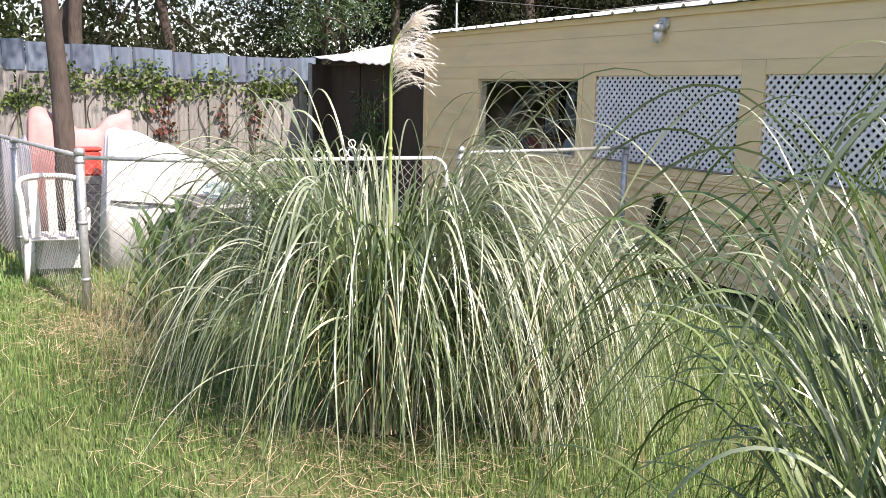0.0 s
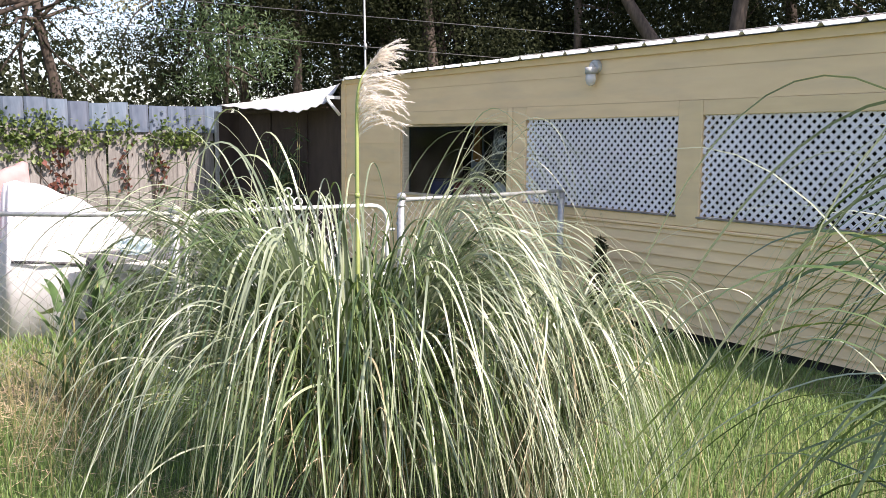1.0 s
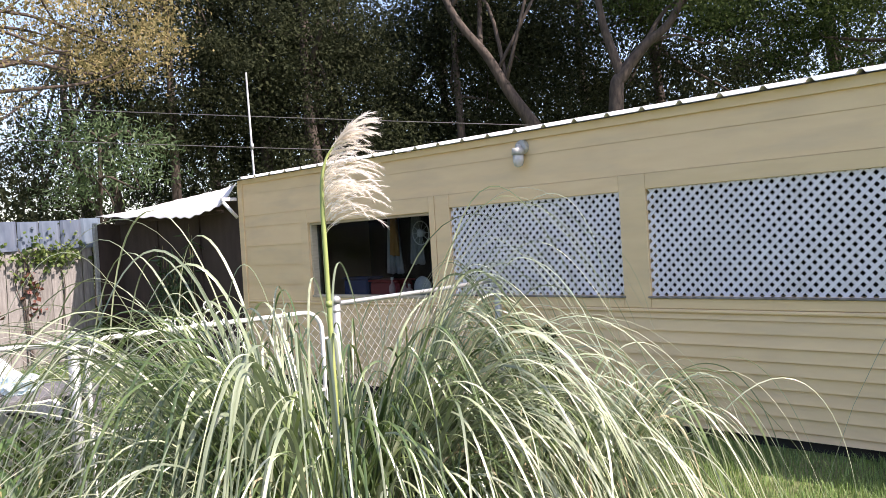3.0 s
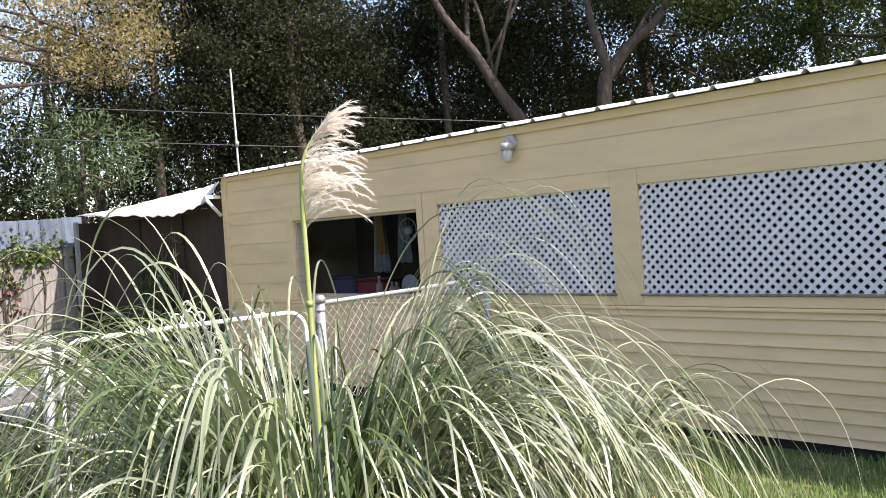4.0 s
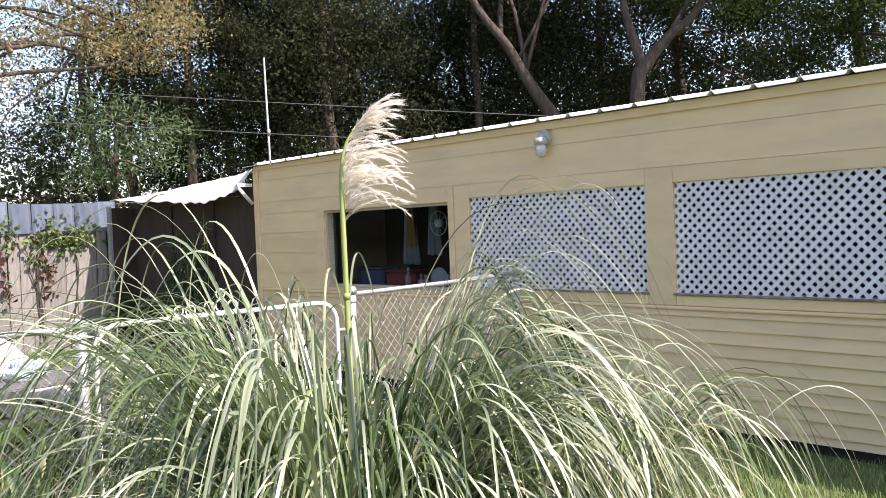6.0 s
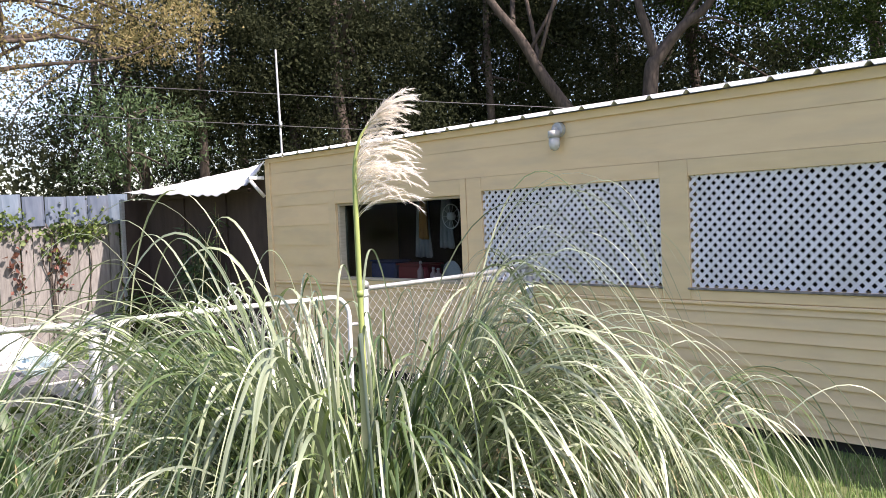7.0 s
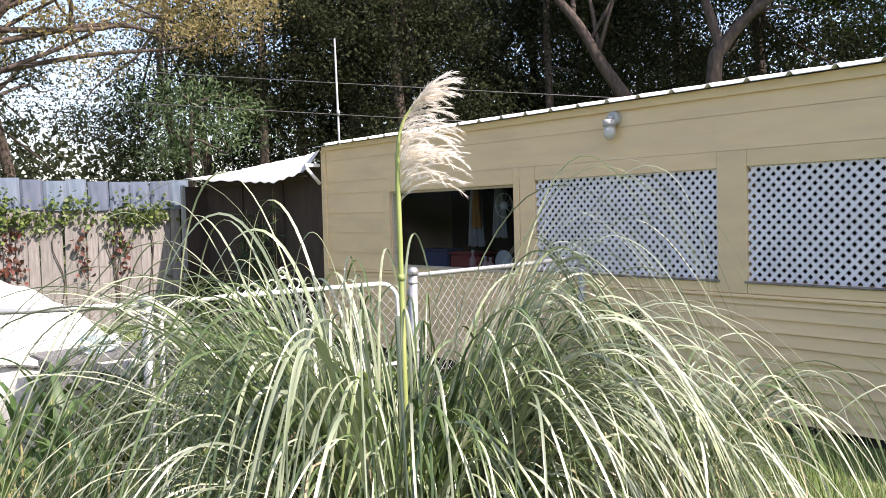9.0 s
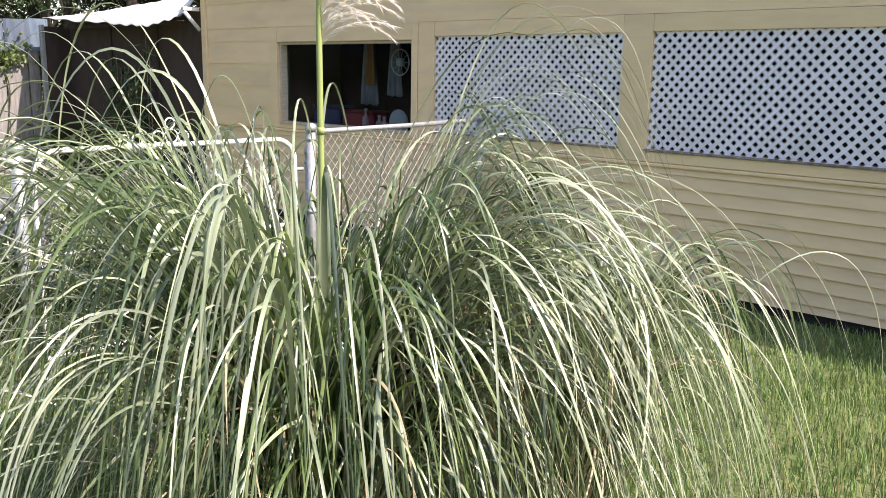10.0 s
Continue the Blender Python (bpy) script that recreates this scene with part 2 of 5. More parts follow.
def join_tubes(lines, radius, sides=4):
    verts, faces = [], []
    for pts in lines:
        v, f = tube(pts, [radius] * len(pts), sides, cap=False)
        o = len(verts)
        verts += v
        faces += [tuple(i + o for i in q) for q in f]
    return verts, faces


def smooth_line(points, steps=5):
    """A rounded line through the given points (Catmull-Rom)."""
    p = [Vector(q) for q in points]
    p = [p[0] * 2 - p[1]] + p + [p[-1] * 2 - p[-2]]
    out = []
    for i in range(1, len(p) - 2):
        for k in range(steps):
            t = k / steps
            out.append(0.5 * (2 * p[i] + (p[i + 1] - p[i - 1]) * t + (2 * p[i - 1] - 5 * p[i] + 4 * p[i + 1] - p[i + 2]) * t * t
                              + (3 * p[i] - p[i - 1] - 3 * p[i + 1] + p[i + 2]) * t ** 3))
    out.append(p[-2])
    return out


rng = np.random.default_rng(7)


# ---------------------------------------------------------------- leaves and blades in numpy
def arcs(base, azimuth, lean, curl, length, width, segs=9, power=1.7, twist=0.3, droop_az=0.25, fold=0.25, r=rng, bend=None):
    """Many arching ribbon leaves at once: (n, segs+1, 3 across, 3) points and the quads over them."""
    n = len(azimuth)
    s = np.linspace(0, 1, segs + 1)
    mid = (s[1:] + s[:-1]) / 2
    if bend is None:
        th = lean[:, None] + curl[:, None] * mid[None] ** power
    else:                                  # nearly straight, then a bend over a stretch of the leaf, then hanging
        q = np.clip((mid[None] - bend[0][:, None]) / bend[1][:, None] + 0.5, 0, 1)
        th = lean[:, None] * (1 + 0.25 * mid[None]) + curl[:, None] * (q * q * (3 - 2 * q))
    th = np.minimum(th, np.pi * 0.965)
    az = azimuth[:, None] + r.normal(0, droop_az, n)[:, None] * mid[None]
    step = (length / segs)[:, None]
    d = np.stack([np.sin(th) * np.cos(az), np.sin(th) * np.sin(az), np.cos(th)], -1)
    line = np.concatenate([np.zeros((n, 1, 3)), np.cumsum(d * step[..., None], 1)], 1) + base[:, None, :]
    tan = np.concatenate([d[:, :1], (d[:, 1:] + d[:, :-1]) / 2, d[:, -1:]], 1)
    tan /= np.linalg.norm(tan, axis=-1, keepdims=True)
    aze = np.concatenate([az[:, :1], az], 1)
    flat = np.stack([-np.sin(aze), np.cos(aze), np.zeros_like(aze)], -1)
    nor = np.cross(tan, flat)
    tw = (r.normal(0, twist, n)[:, None] + r.normal(0, twist, n)[:, None] * s[None])[..., None]
    across = flat * np.cos(tw) + nor * np.sin(tw)
    up = nor * np.cos(tw) - flat * np.sin(tw)
    prof = np.clip(0.55 + s * 3, 0, 1) * np.clip(1 - s, 0, 1) ** 0.55
    prof[-1] = 0.04
    w = (width[:, None] * prof[None])[..., None] / 2
    pts = np.stack([line - across * w, line + up * w * fold, line + across * w], 2)
    a = np.arange(segs)[:, None] * 3 + np.arange(2)[None]
    quad = np.stack([a, a + 1, a + 4, a + 3], -1).reshape(-1, 4)
    faces = (np.arange(n)[:, None, None] * (segs + 1) * 3 + quad[None]).reshape(-1, 4)
    return pts.reshape(-1, 3), faces


def hanging(base, azimuth, reach, high, drop, width, segs=24, twist=0.3, sway=0.15, fold=0.25, r=rng):
    """Ribbon leaves that rise, arch over at a given height and hang down at a given reach."""
    n = len(azimuth)
    u = np.linspace(0, 1, segs + 1)[None] ** 0.92
    early = r.uniform(0.24, 0.50, n)[:, None]
    over = r.uniform(0.52, 0.95, n)[:, None]
    end = (1.0 - drop / high)[:, None]
    top = r.uniform(1.15, 1.5, n)[:, None]
    x = 3 * (1 - u) ** 2 * u * early + 3 * (1 - u) * u ** 2 * over + u ** 3
    z = 3 * (1 - u) ** 2 * u * top + 3 * (1 - u) * u ** 2 * top + u ** 3 * end
    z = z / z.max(1, keepdims=True) * high[:, None]
    x = x * reach[:, None]
    side = r.normal(0, sway, n)[:, None] * u ** 2 + r.normal(0, 0.018, n)[:, None] * np.sin(u * r.uniform(3, 7, n)[:, None])
    ca, sa = np.cos(azimuth)[:, None], np.sin(azimuth)[:, None]
    line = np.stack([x * ca - side * sa, x * sa + side * ca, z], -1) + base[:, None, :]
    tan = np.gradient(line, axis=1)
    tan /= np.linalg.norm(tan, axis=-1, keepdims=True)
    flat = np.broadcast_to(np.stack([-sa, ca, np.zeros_like(sa)], -1), line.shape)
    nor = np.cross(tan, flat)
    nor /= np.linalg.norm(nor, axis=-1, keepdims=True)
    tw = (r.normal(0, twist, n)[:, None] + r.normal(0, twist * 1.6, n)[:, None] * u)[..., None]
    across = flat * np.cos(tw) + nor * np.sin(tw)
    up = nor * np.cos(tw) - flat * np.sin(tw)
    prof = np.clip(0.55 + u * 3, 0, 1) * np.clip(1 - u, 0, 1) ** 0.5
    prof[:, -1] = 0.04
    w = (width[:, None] * prof)[..., None] / 2
    pts = np.stack([line - across * w, line + up * w * fold, line + across * w], 2)
    a = np.arange(segs)[:, None] * 3 + np.arange(2)[None]
    quad = np.stack([a, a + 1, a + 4, a + 3], -1).reshape(-1, 4)
    faces = (np.arange(n)[:, None, None] * (segs + 1) * 3 + quad[None]).reshape(-1, 4)
    return pts.reshape(-1, 3), faces


def leaf_cloud(centres, length, r, hang=0.35, ratio=0.5):
    """Small folded leaves at the given places, turned at random and hanging a little."""
    n = len(centres)
    u = r.normal(size=(n, 3))
    u[:, 2] -= hang
    u /= np.linalg.norm(u, axis=1, keepdims=True)
    v = np.cross(u, r.normal(size=(n, 3)))
    v /= np.linalg.norm(v, axis=1, keepdims=True)
    w = np.cross(u, v)
    size = (length * r.uniform(0.6, 1.35, n))[:, None]
    side, lift = v * size * ratio * 0.5, w * size * 0.12
    pts = np.stack([centres, centres + u * size * 0.45 + side + lift, centres + u * size, centres + u * size * 0.45 - side + lift], 1).reshape(-1, 3)
    k = np.arange(n)[:, None] * 4
    tris = np.concatenate([k + np.array([[0, 1, 2]]), k + np.array([[0, 2, 3]])], 0)
    return pts, tris


def clump_points(centre, radii, clumps, per, spread, r, shell=0.45):
    """Leaf places gathered in uneven clumps inside an ellipsoid; also the clump centres."""
    d = r.normal(size=(clumps, 3))
    d /= np.linalg.norm(d, axis=1, keepdims=True)
    rad = r.uniform(shell, 1.0, clumps) ** 0.8
    c = np.array(centre) + d * rad[:, None] * np.array(radii)
    count = r.integers(int(per * 0.4), int(per * 1.6), clumps)
    which = np.repeat(np.arange(clumps), count)
    size = spread * r.uniform(0.6, 1.4, clumps)
    off = r.normal(size=(len(which), 3)) * size[which][:, None] * np.array([1, 1, 0.6])
    return c[which] + off, c


WOODS_TURN, WOODS_SIZE = radians(11.0), 1.5


def set_back(p):
    """From the plan of the woods, drawn at two thirds of its size, to the yard."""
    dx, dy = p[0] - 2.066, p[1] + 5.85
    c, q = math.cos(WOODS_TURN) * WOODS_SIZE, math.sin(WOODS_TURN) * WOODS_SIZE
    return (3.33 + c * dx - q * dy, -5.523 + q * dx + c * dy, 0.0 if p[2] == 0 else max(0.3, 1.585 + WOODS_SIZE * (p[2] - 1.685)))


def tree(label, trunk, trunk_r, crowns, leaf, leaf_mat, seed, category="tree", limbs=7, hang=0.35, ratio=0.5, limb_r=0.35, fork=()):
    """A tree: tapered bent trunk, limbs that run to the clumps, and a crown of separate leaves."""
    r = np.random.default_rng(seed)
    trunk = [set_back(p) for p in trunk]
    trunk_r, leaf = trunk_r * WOODS_SIZE, leaf * 1.22
    crowns = [(set_back(c), tuple(v * WOODS_SIZE for v in q), n, per, spread * WOODS_SIZE) for c, q, n, per, spread in crowns]
    t = thing("tree", label, category, trunk[0], group="trees round the yard")
    o = Vector(trunk[0])
    line = smooth_line([Vector(p) - o for p in trunk], 5)
    tube_part("trunk", line, [trunk_r * (1 - 0.72 * i / (len(line) - 1)) * (1.35 if i == 0 else 1) for i in range(len(line))], BARK, t, 10)
    if fork:
        way = smooth_line([Vector(set_back(p)) - o for p in fork], 5)
        tube_part("fork", way, [trunk_r * (0.62 - 0.34 * i / (len(way) - 1)) for i in range(len(way))], BARK, t, 9)
    everything = []
    for centre, radii, clumps, per, spread in crowns:
        pts, mids = clump_points(centre, radii, clumps, per, spread, r)
        everything.append(pts)
        for k in range(min(limbs, clumps)):
            a = line[int(len(line) * r.uniform(0.45, 0.98))]
            b = Vector(mids[k]) - o
            m1 = a.lerp(b, 0.4) + Vector(r.normal(0, 0.27, 3)) + Vector((0, 0, 0.18))
            m2 = a.lerp(b, 0.75) + Vector(r.normal(0, 0.22, 3))
            lim = smooth_line([a, m1, m2, b], 4)
            r0 = trunk_r * limb_r * r.uniform(0.6, 1.0)
            tube_part("limb", lim, [r0 * (1 - 0.85 * i / (len(lim) - 1)) for i in range(len(lim))], BARK, t, 6)
    pts = np.concatenate(everything) - np.array(trunk[0])
    v, f = leaf_cloud(pts, leaf, r, hang, ratio)
    array_object("crown", v, f, leaf_mat, t, smooth=False, kind="stuff")
    return t


# ---------------------------------------------------------------- ground
def build_ground():
    n = 90
    xs = np.concatenate([[-900, -200, -60], np.linspace(-14, 10, n), [60, 200, 900]])
    ys = np.concatenate([[-900, -200, -60], np.linspace(-14, 12, n), [60, 200, 900]])
    gx, gy = np.meshgrid(xs, ys, indexing="ij")
    gz = 0.012 * np.sin(gx * 2.1 + 0.6 * np.sin(gy * 1.7)) + 0.010 * np.sin(gy * 2.9 + gx) - 0.012
    v = np.stack([gx, gy, gz], -1).reshape(-1, 3)
    k = len(ys)
    i = (np.arange(len(xs) - 1)[:, None] * k + np.arange(k - 1)[None]).reshape(-1, 1)
    f = np.concatenate([i, i + k, i + k + 1, i + 1], 1)
    tagged(array_object("ground", v, f, SOIL), "uneven lawn ground with worn bare patches", "ground", kind="structure")


build_ground()

# ---------------------------------------------------------------- house
HX0, HX1, HY1 = -5.66, 5.2, 5.6          # the front wall lies in the plane y = 0
EAVE0, EAVE_SLOPE = 2.418, 0.003


def eave(x):
    return EAVE0 + EAVE_SLOPE * x


WIN = (-4.29, -2.345, 0.985, 1.808)
LAT1 = (-2.075, -0.233, 1.032, 1.834)
LAT2 = (0.0, 2.45, 1.032, 1.838)
house = thing("house", "single-storey pale yellow clapboard house with a white metal roof", "house")


def build_house():
    z1 = 2.35
    xs = [HX0, WIN[0], WIN[1], LAT1[0], LAT1[1], LAT2[0], LAT2[1], HX1]
    for i, (a, b) in enumerate(zip(xs[:-1], xs[1:])):
        gap = {1: WIN, 3: LAT1, 5: LAT2}.get(i)
        if gap:
            part("wall_panel", box_bm((a, 0.0, 0.080), (b, 0.12, gap[2])), YELLOW, house)
            part("wall_panel", box_bm((a, 0.0, gap[3]), (b, 0.12, z1)), YELLOW, house)
        else:
            part("wall_panel", box_bm((a, 0.0, 0.080), (b, 0.12, z1)), YELLOW, house)
    part("wall_side", box_bm((HX0, 0.125, -0.05), (HX0 + 0.12, HY1 - 0.125, z1)), YELLOW, house)
    part("wall_side", box_bm((HX1 - 0.12, 0.125, -0.05), (HX1, HY1 - 0.125, z1)), YELLOW, house)
    part("wall_back", box_bm((HX0, HY1 - 0.12, -0.05), (HX1, HY1, z1)), YELLOW, house)
    # crawl-space shade under the siding, made as a near-black strip
    part("wall_foot_shade", box_bm((HX0 + 0.02, 0.02, -0.05), (HX1 - 0.02, 0.115, 0.079)), SHADE_BLACK, house, "near-black strip standing in for the shaded gap under the wall")
    # dim room behind the openings, its shade put into near-black surfaces
    part("inner_wall", box_bm((HX0 + 0.125, 1.9, 0.0), (HX1 - 0.125, 1.96, z1)), SHADE_BLACK, house)
    part("inner_floor", box_bm((HX0 + 0.125, 0.125, 0.0), (HX1 - 0.125, 1.895, 0.06)), SHADE_BLACK, house)
    part("inner_ceiling", box_bm((HX0 + 0.125, 0.125, 2.22), (HX1 - 0.125, 1.895, 2.26)), SHADE_BLACK, house)
    part("partition", box_bm((-2.27, 0.125, 0.065), (-2.20, 1.895, 2.215)), SHADE_BLACK, house)
    # flat boards round the openings
    def casing(lo, hi, d=0.022):
        part("casing", box_bm((lo[0], -d, lo[1]), (hi[0], -0.001, hi[1]), 0.003), YELLOW, house)
    top, low = 1.955, 0.942
    casing((WIN[0] - 0.13, WIN[2] - 0.04), (WIN[0], top))
    casing((WIN[0] + 0.001, WIN[3]), (WIN[1] - 0.001, top), 0.020)
    casing((WIN[0] + 0.001, low), (WIN[1] - 0.001, WIN[2]), 0.020)
    casing((WIN[1], low), (WIN[1] + 0.075, top))
    casing((WIN[1] + 0.081, low), (LAT1[0], top), 0.018)
    casing((LAT1[0] + 0.001, LAT1[3]), (LAT1[1] - 0.001, top), 0.016)
    casing((LAT1[1], low), (LAT2[0], top), 0.018)
    casing((LAT2[0] + 0.001, LAT2[3]), (LAT2[1] - 0.001, top), 0.016)
    casing((LAT2[1], low), (LAT2[1] + 0.16, top), 0.018)
    for x0, x1 in ((LAT1[0], LAT1[1]), (LAT2[0], LAT2[1])):
        casing((x0 + 0.001, low), (x1 - 0.001, LAT2[2] - 0.017), 0.016)
    part("corner_board", box_bm((HX0 - 0.02, -0.03, 0.0), (HX0 + 0.075, 0.0, 2.35), 0.004), YELLOW, house)
    part("drip_cap", box_bm((HX0 + 0.08, -0.028, 0.912), (HX1, -0.001, 0.938), 0.006), YELLOW, house)
    # window joinery
    w = new("window")
    w.parent = house
    w["label"] = "recessed single-pane window with a dim cluttered room behind it"
    for nm, lo, hi in (("jamb", (WIN[0], 0.01, WIN[2]), (WIN[0] + 0.03, 0.118, WIN[3])), ("jamb", (WIN[1] - 0.03, 0.01, WIN[2]), (WIN[1], 0.118, WIN[3])),
                       ("head", (WIN[0] + 0.031, 0.01, WIN[3] - 0.025), (WIN[1] - 0.031, 0.118, WIN[3])), ("sill", (WIN[0] + 0.031, -0.03, WIN[2]), (WIN[1] - 0.031, 0.118, WIN[2] + 0.025))):
        part(nm, box_bm(lo, hi, 0.003), WOOD_TRIM, w)
    pane = part("pane", box_bm((WIN[0] + 0.032, 0.085, WIN[2] + 0.027), (WIN[1] - 0.032, 0.090, WIN[3] - 0.027)), glass, w, "dark window glass")
    pane.visible_shadow = False
    # lattice panels over the two wide openings
    for x0, x1, za, zb in (LAT1, LAT2):
        panel = new("lattice_panel")
        panel.parent = house
        panel["label"] = "white diagonal lattice fixed over an opening"
        # near-black sheet paints the shade seen through the lattice holes
        part("backing", box_bm((x0, 0.119, za), (x1, 0.124, zb)), SHADE_BLACK, panel, "near-black sheet for the shade behind the lattice")
        part("ledge", box_bm((x0 - 0.015, -0.034, za - 0.016), (x1 + 0.015, 0.0, za - 0.001), 0.003), SILL, panel, "weathered grey ledge")
        lath_w, pitch = 0.0250, 0.0733
        for k, sign in ((0, 1), (1, -1)):
            y = 0.004 + 0.005 * k
            c = x0 - (zb - za) - pitch + (0.016 if k else 0)
            while c < x1 + (zb - za) + pitch:
                # centre line: x = c + sign * (z - za); clip it to the panel, cut square with the edges
                poly = []
                h = lath_w * 0.7071
                corner = [(c - h, za), (c + h, za), (c + h + sign * (zb - za), zb), (c - h + sign * (zb - za), zb)]
                poly = clip_x(clip_x(corner, x0, 1), x1, -1)
                if len(poly) >= 3 and abs(sum(p[0] * q[1] - q[0] * p[1] for p, q in zip(poly, poly[1:] + poly[:1]))) > 0.0008:
                    m = len(poly)
                    v = [(px, y, pz) for px, pz in poly] + [(px, y + 0.0045, pz) for px, pz in poly]
                    f = [tuple(range(m)), tuple(reversed(range(m, 2 * m)))] + [(i, i + m, (i + 1) % m + m, (i + 1) % m) for i in range(m)]
                    ob = mesh_object("lath", v, f, LATTICE_W, panel)
                c += pitch


def clip_x(poly, x, keep):
    out = []
    for (ax, az), (bx, bz) in zip(poly, poly[1:] + poly[:1]):
        ina, inb = (ax - x) * keep >= 0, (bx - x) * keep >= 0
        if ina:
            out.append((ax, az))
        if ina != inb:
            t = (x - ax) / (bx - ax)
            out.append((x, az + (bz - az) * t))
    return out


build_house()


def build_roof():
    """Ribbed sheet that falls towards the yard, and the porch roof beside it."""
    pitch, rise = 0.308, 0.026
    slope = math.tan(radians(8.6))
    verts, faces = [], []
    prof = []
    x = -5.769
    while x < HX1 + 0.2:
        prof += [(x, 0.0), (x + pitch * 0.80, 0.0), (x + pitch * 0.87, rise), (x + pitch * 0.93, rise)]
        x += pitch
    prof.append((x, 0.0))
    y0, y1 = -0.085, 3.0
    for y in (y0, y1):
        for px, pz in prof:
            verts.append((px, y, eave(px) + pz + (y - y0) * slope))
    m = len(prof)
    faces = [(i, i + 1, i + 1 + m, i + m) for i in range(m - 1)]
    # thickness
    k = len(verts)
    verts += [(a, b, c - 0.006) for a, b, c in verts]
    faces += [(i + 1 + k, i + k, i + m + k, i + 1 + m + k) for i in range(m - 1)]
    faces += [(i, i + k, i + 1 + k, i + 1) for i in range(m - 1)]
    mesh_object("roof", verts, faces, ROOF_M, house, "white ribbed metal roof sheet")
    mesh_object("roof_back", [(HX0 - 0.06, y1, eave(HX0) + 0.05 + (y1 - y0) * slope), (HX1 + 0.2, y1, eave(HX1) + 0.05 + (y1 - y0) * slope),
                              (HX1 + 0.2, HY1 + 0.2, 2.35), (HX0 - 0.06, HY1 + 0.2, 2.35)], [(0, 1, 2, 3)], ROOF_M, house)
    bm = bmesh.new()
    v = []
    for x in (HX0, HX1):
        for y, dz in ((-0.03, -0.007), (0.0, -0.007)):
            v += [bm.verts.new((x, y, eave(x) + dz)), bm.verts.new((x, y, 2.345))]
    for q in ((0, 4, 5, 1), (2, 3, 7, 6), (0, 2, 6, 4), (1, 5, 7, 3), (0, 1, 3, 2), (4, 6, 7, 5)):
        bm.faces.new([v[i] for i in q])
    part("frieze", bm, YELLOW, house)


build_roof()


def build_siding():
    r = random.Random(3)

    def board(x0, x1, z0, z1, thick=0.022):
        # a clapboard: thin at the top, thick at the lower edge
        v = [(x0, -0.002, z0), (x1, -0.002, z0), (x1, -thick, z0), (x0, -thick, z0), (x0, -0.002, z1), (x1, -0.002, z1), (x1, -0.006, z1), (x0, -0.006, z1)]
        f = [(0, 1, 2, 3), (3, 2, 6, 7), (0, 4, 5, 1), (0, 3, 7, 4), (1, 5, 6, 2), (4, 7, 6, 5)]
        mesh_object("clapboard", v, f, YELLOW, house)

    def course(xa, xb, z0, z1, thick=0.022):
        board(xa + 0.001, xb - 0.001, z0, z1 + r.uniform(-0.002, 0.002), thick)
    step = 0.092
    for k in range(9):
        course(HX0 + 0.077, HX1, 0.041 + k * step if k else 0.078, 0.041 + (k + 1) * step - 0.003)
    course(HX0 + 0.077, HX1, 0.869, 0.911, 0.020)
    for k, (a, b) in enumerate(((0.942, 1.13), (1.13, 1.36), (1.36, 1.59), (1.59, 1.82), (1.82, 1.957))):
        course(HX0 + 0.077, WIN[0] - 0.131, a, b, 0.013)
    for a, b, d in ((1.958, 2.214, 0.012), (2.215, 2.345, 0.009)):
        course(HX0 + 0.077, HX1, a, b, d)
    course(LAT2[1] + 0.161, HX1, 0.942, 1.955)


def build_porch():
    """Lean-to beside the house: white ribbed roof over a dark brown screened front."""
    o = Vector((-7.6, 0, 0))
    p = thing("porch", "small lean-to porch with white ribbed roof and brown screen", "porch", o)
    front = [Vector(q) for q in ((-9.24, -0.30, 2.17), (-7.32, -0.30, 2.055), (-6.35, -0.30, 2.01), (-5.86, -0.10, 2.145))]
    back = [Vector(q) for q in ((-9.20, 0.16, 2.225), (-7.45, 0.16, 2.305), (-6.30, 0.12, 2.345), (-5.60, -0.090, 2.355))]
    front, back = smooth_line(front, 24), smooth_line(back, 24)
    verts, faces = [], []
    for i, (a, b) in enumerate(zip(front, back)):
        wave = 0.010 * math.sin(i * 0.9) + 0.006 * math.sin(i * 0.37)
        for q, k in ((a, 1.0), (b, 0.3)):
            verts += [q - o + Vector((0, 0, wave * k)), q - o + Vector((0, 0, wave * k - 0.008))]
    for i in range(len(front) - 1):
        k = i * 4
        faces += [(k, k + 4, k + 6, k + 2), (k + 1, k + 3, k + 7, k + 5), (k, k + 1, k + 5, k + 4), (k + 2, k + 6, k + 7, k + 3)]
    mesh_object("roof_sheet", verts, faces, ROOF_M, p, "white corrugated roof sheet", smooth=True)
    part("screen_wall", box_bm((-9.3 - o.x, 0.10, 0.0), (-5.675 - o.x, 0.13, 2.205)), PORCH, p, "dark brown screen wall")
    part("side_wall", box_bm((-9.33 - o.x, -0.25, 0.0), (-9.302 - o.x, 0.13, 2.06)), PORCH, p)
    part("post", box_bm((-9.36 - o.x, -0.31, 0.0), (-9.30 - o.x, -0.252, 2.08), 0.004), GALV, p, "thin grey post")
    for x in (-8.1, -6.9):
        part("screen_post", box_bm((x - o.x, 0.075, 0.0), (x + 0.045 - o.x, 0.099, 2.05), 0.003), PORCH, p)
    part("rafter", box_bm((-9.2 - o.x, -0.02, 2.03), (-6.1 - o.x, 0.02, 2.07), 0.004), PORCH, p)
    # bracket at the house corner
    part("bracket_arm", box_bm((-5.73 - o.x, -0.24, 2.155), (-5.685 - o.x, -0.035, 2.195), 0.004), WHITE_PAINT, p)
    tube_part("brace", [(-5.71 - o.x, -0.22, 2.15), (-5.69 - o.x, -0.04, 1.95)], [0.022, 0.022], WHITE_PAINT, p, 6)
    return p


build_porch()


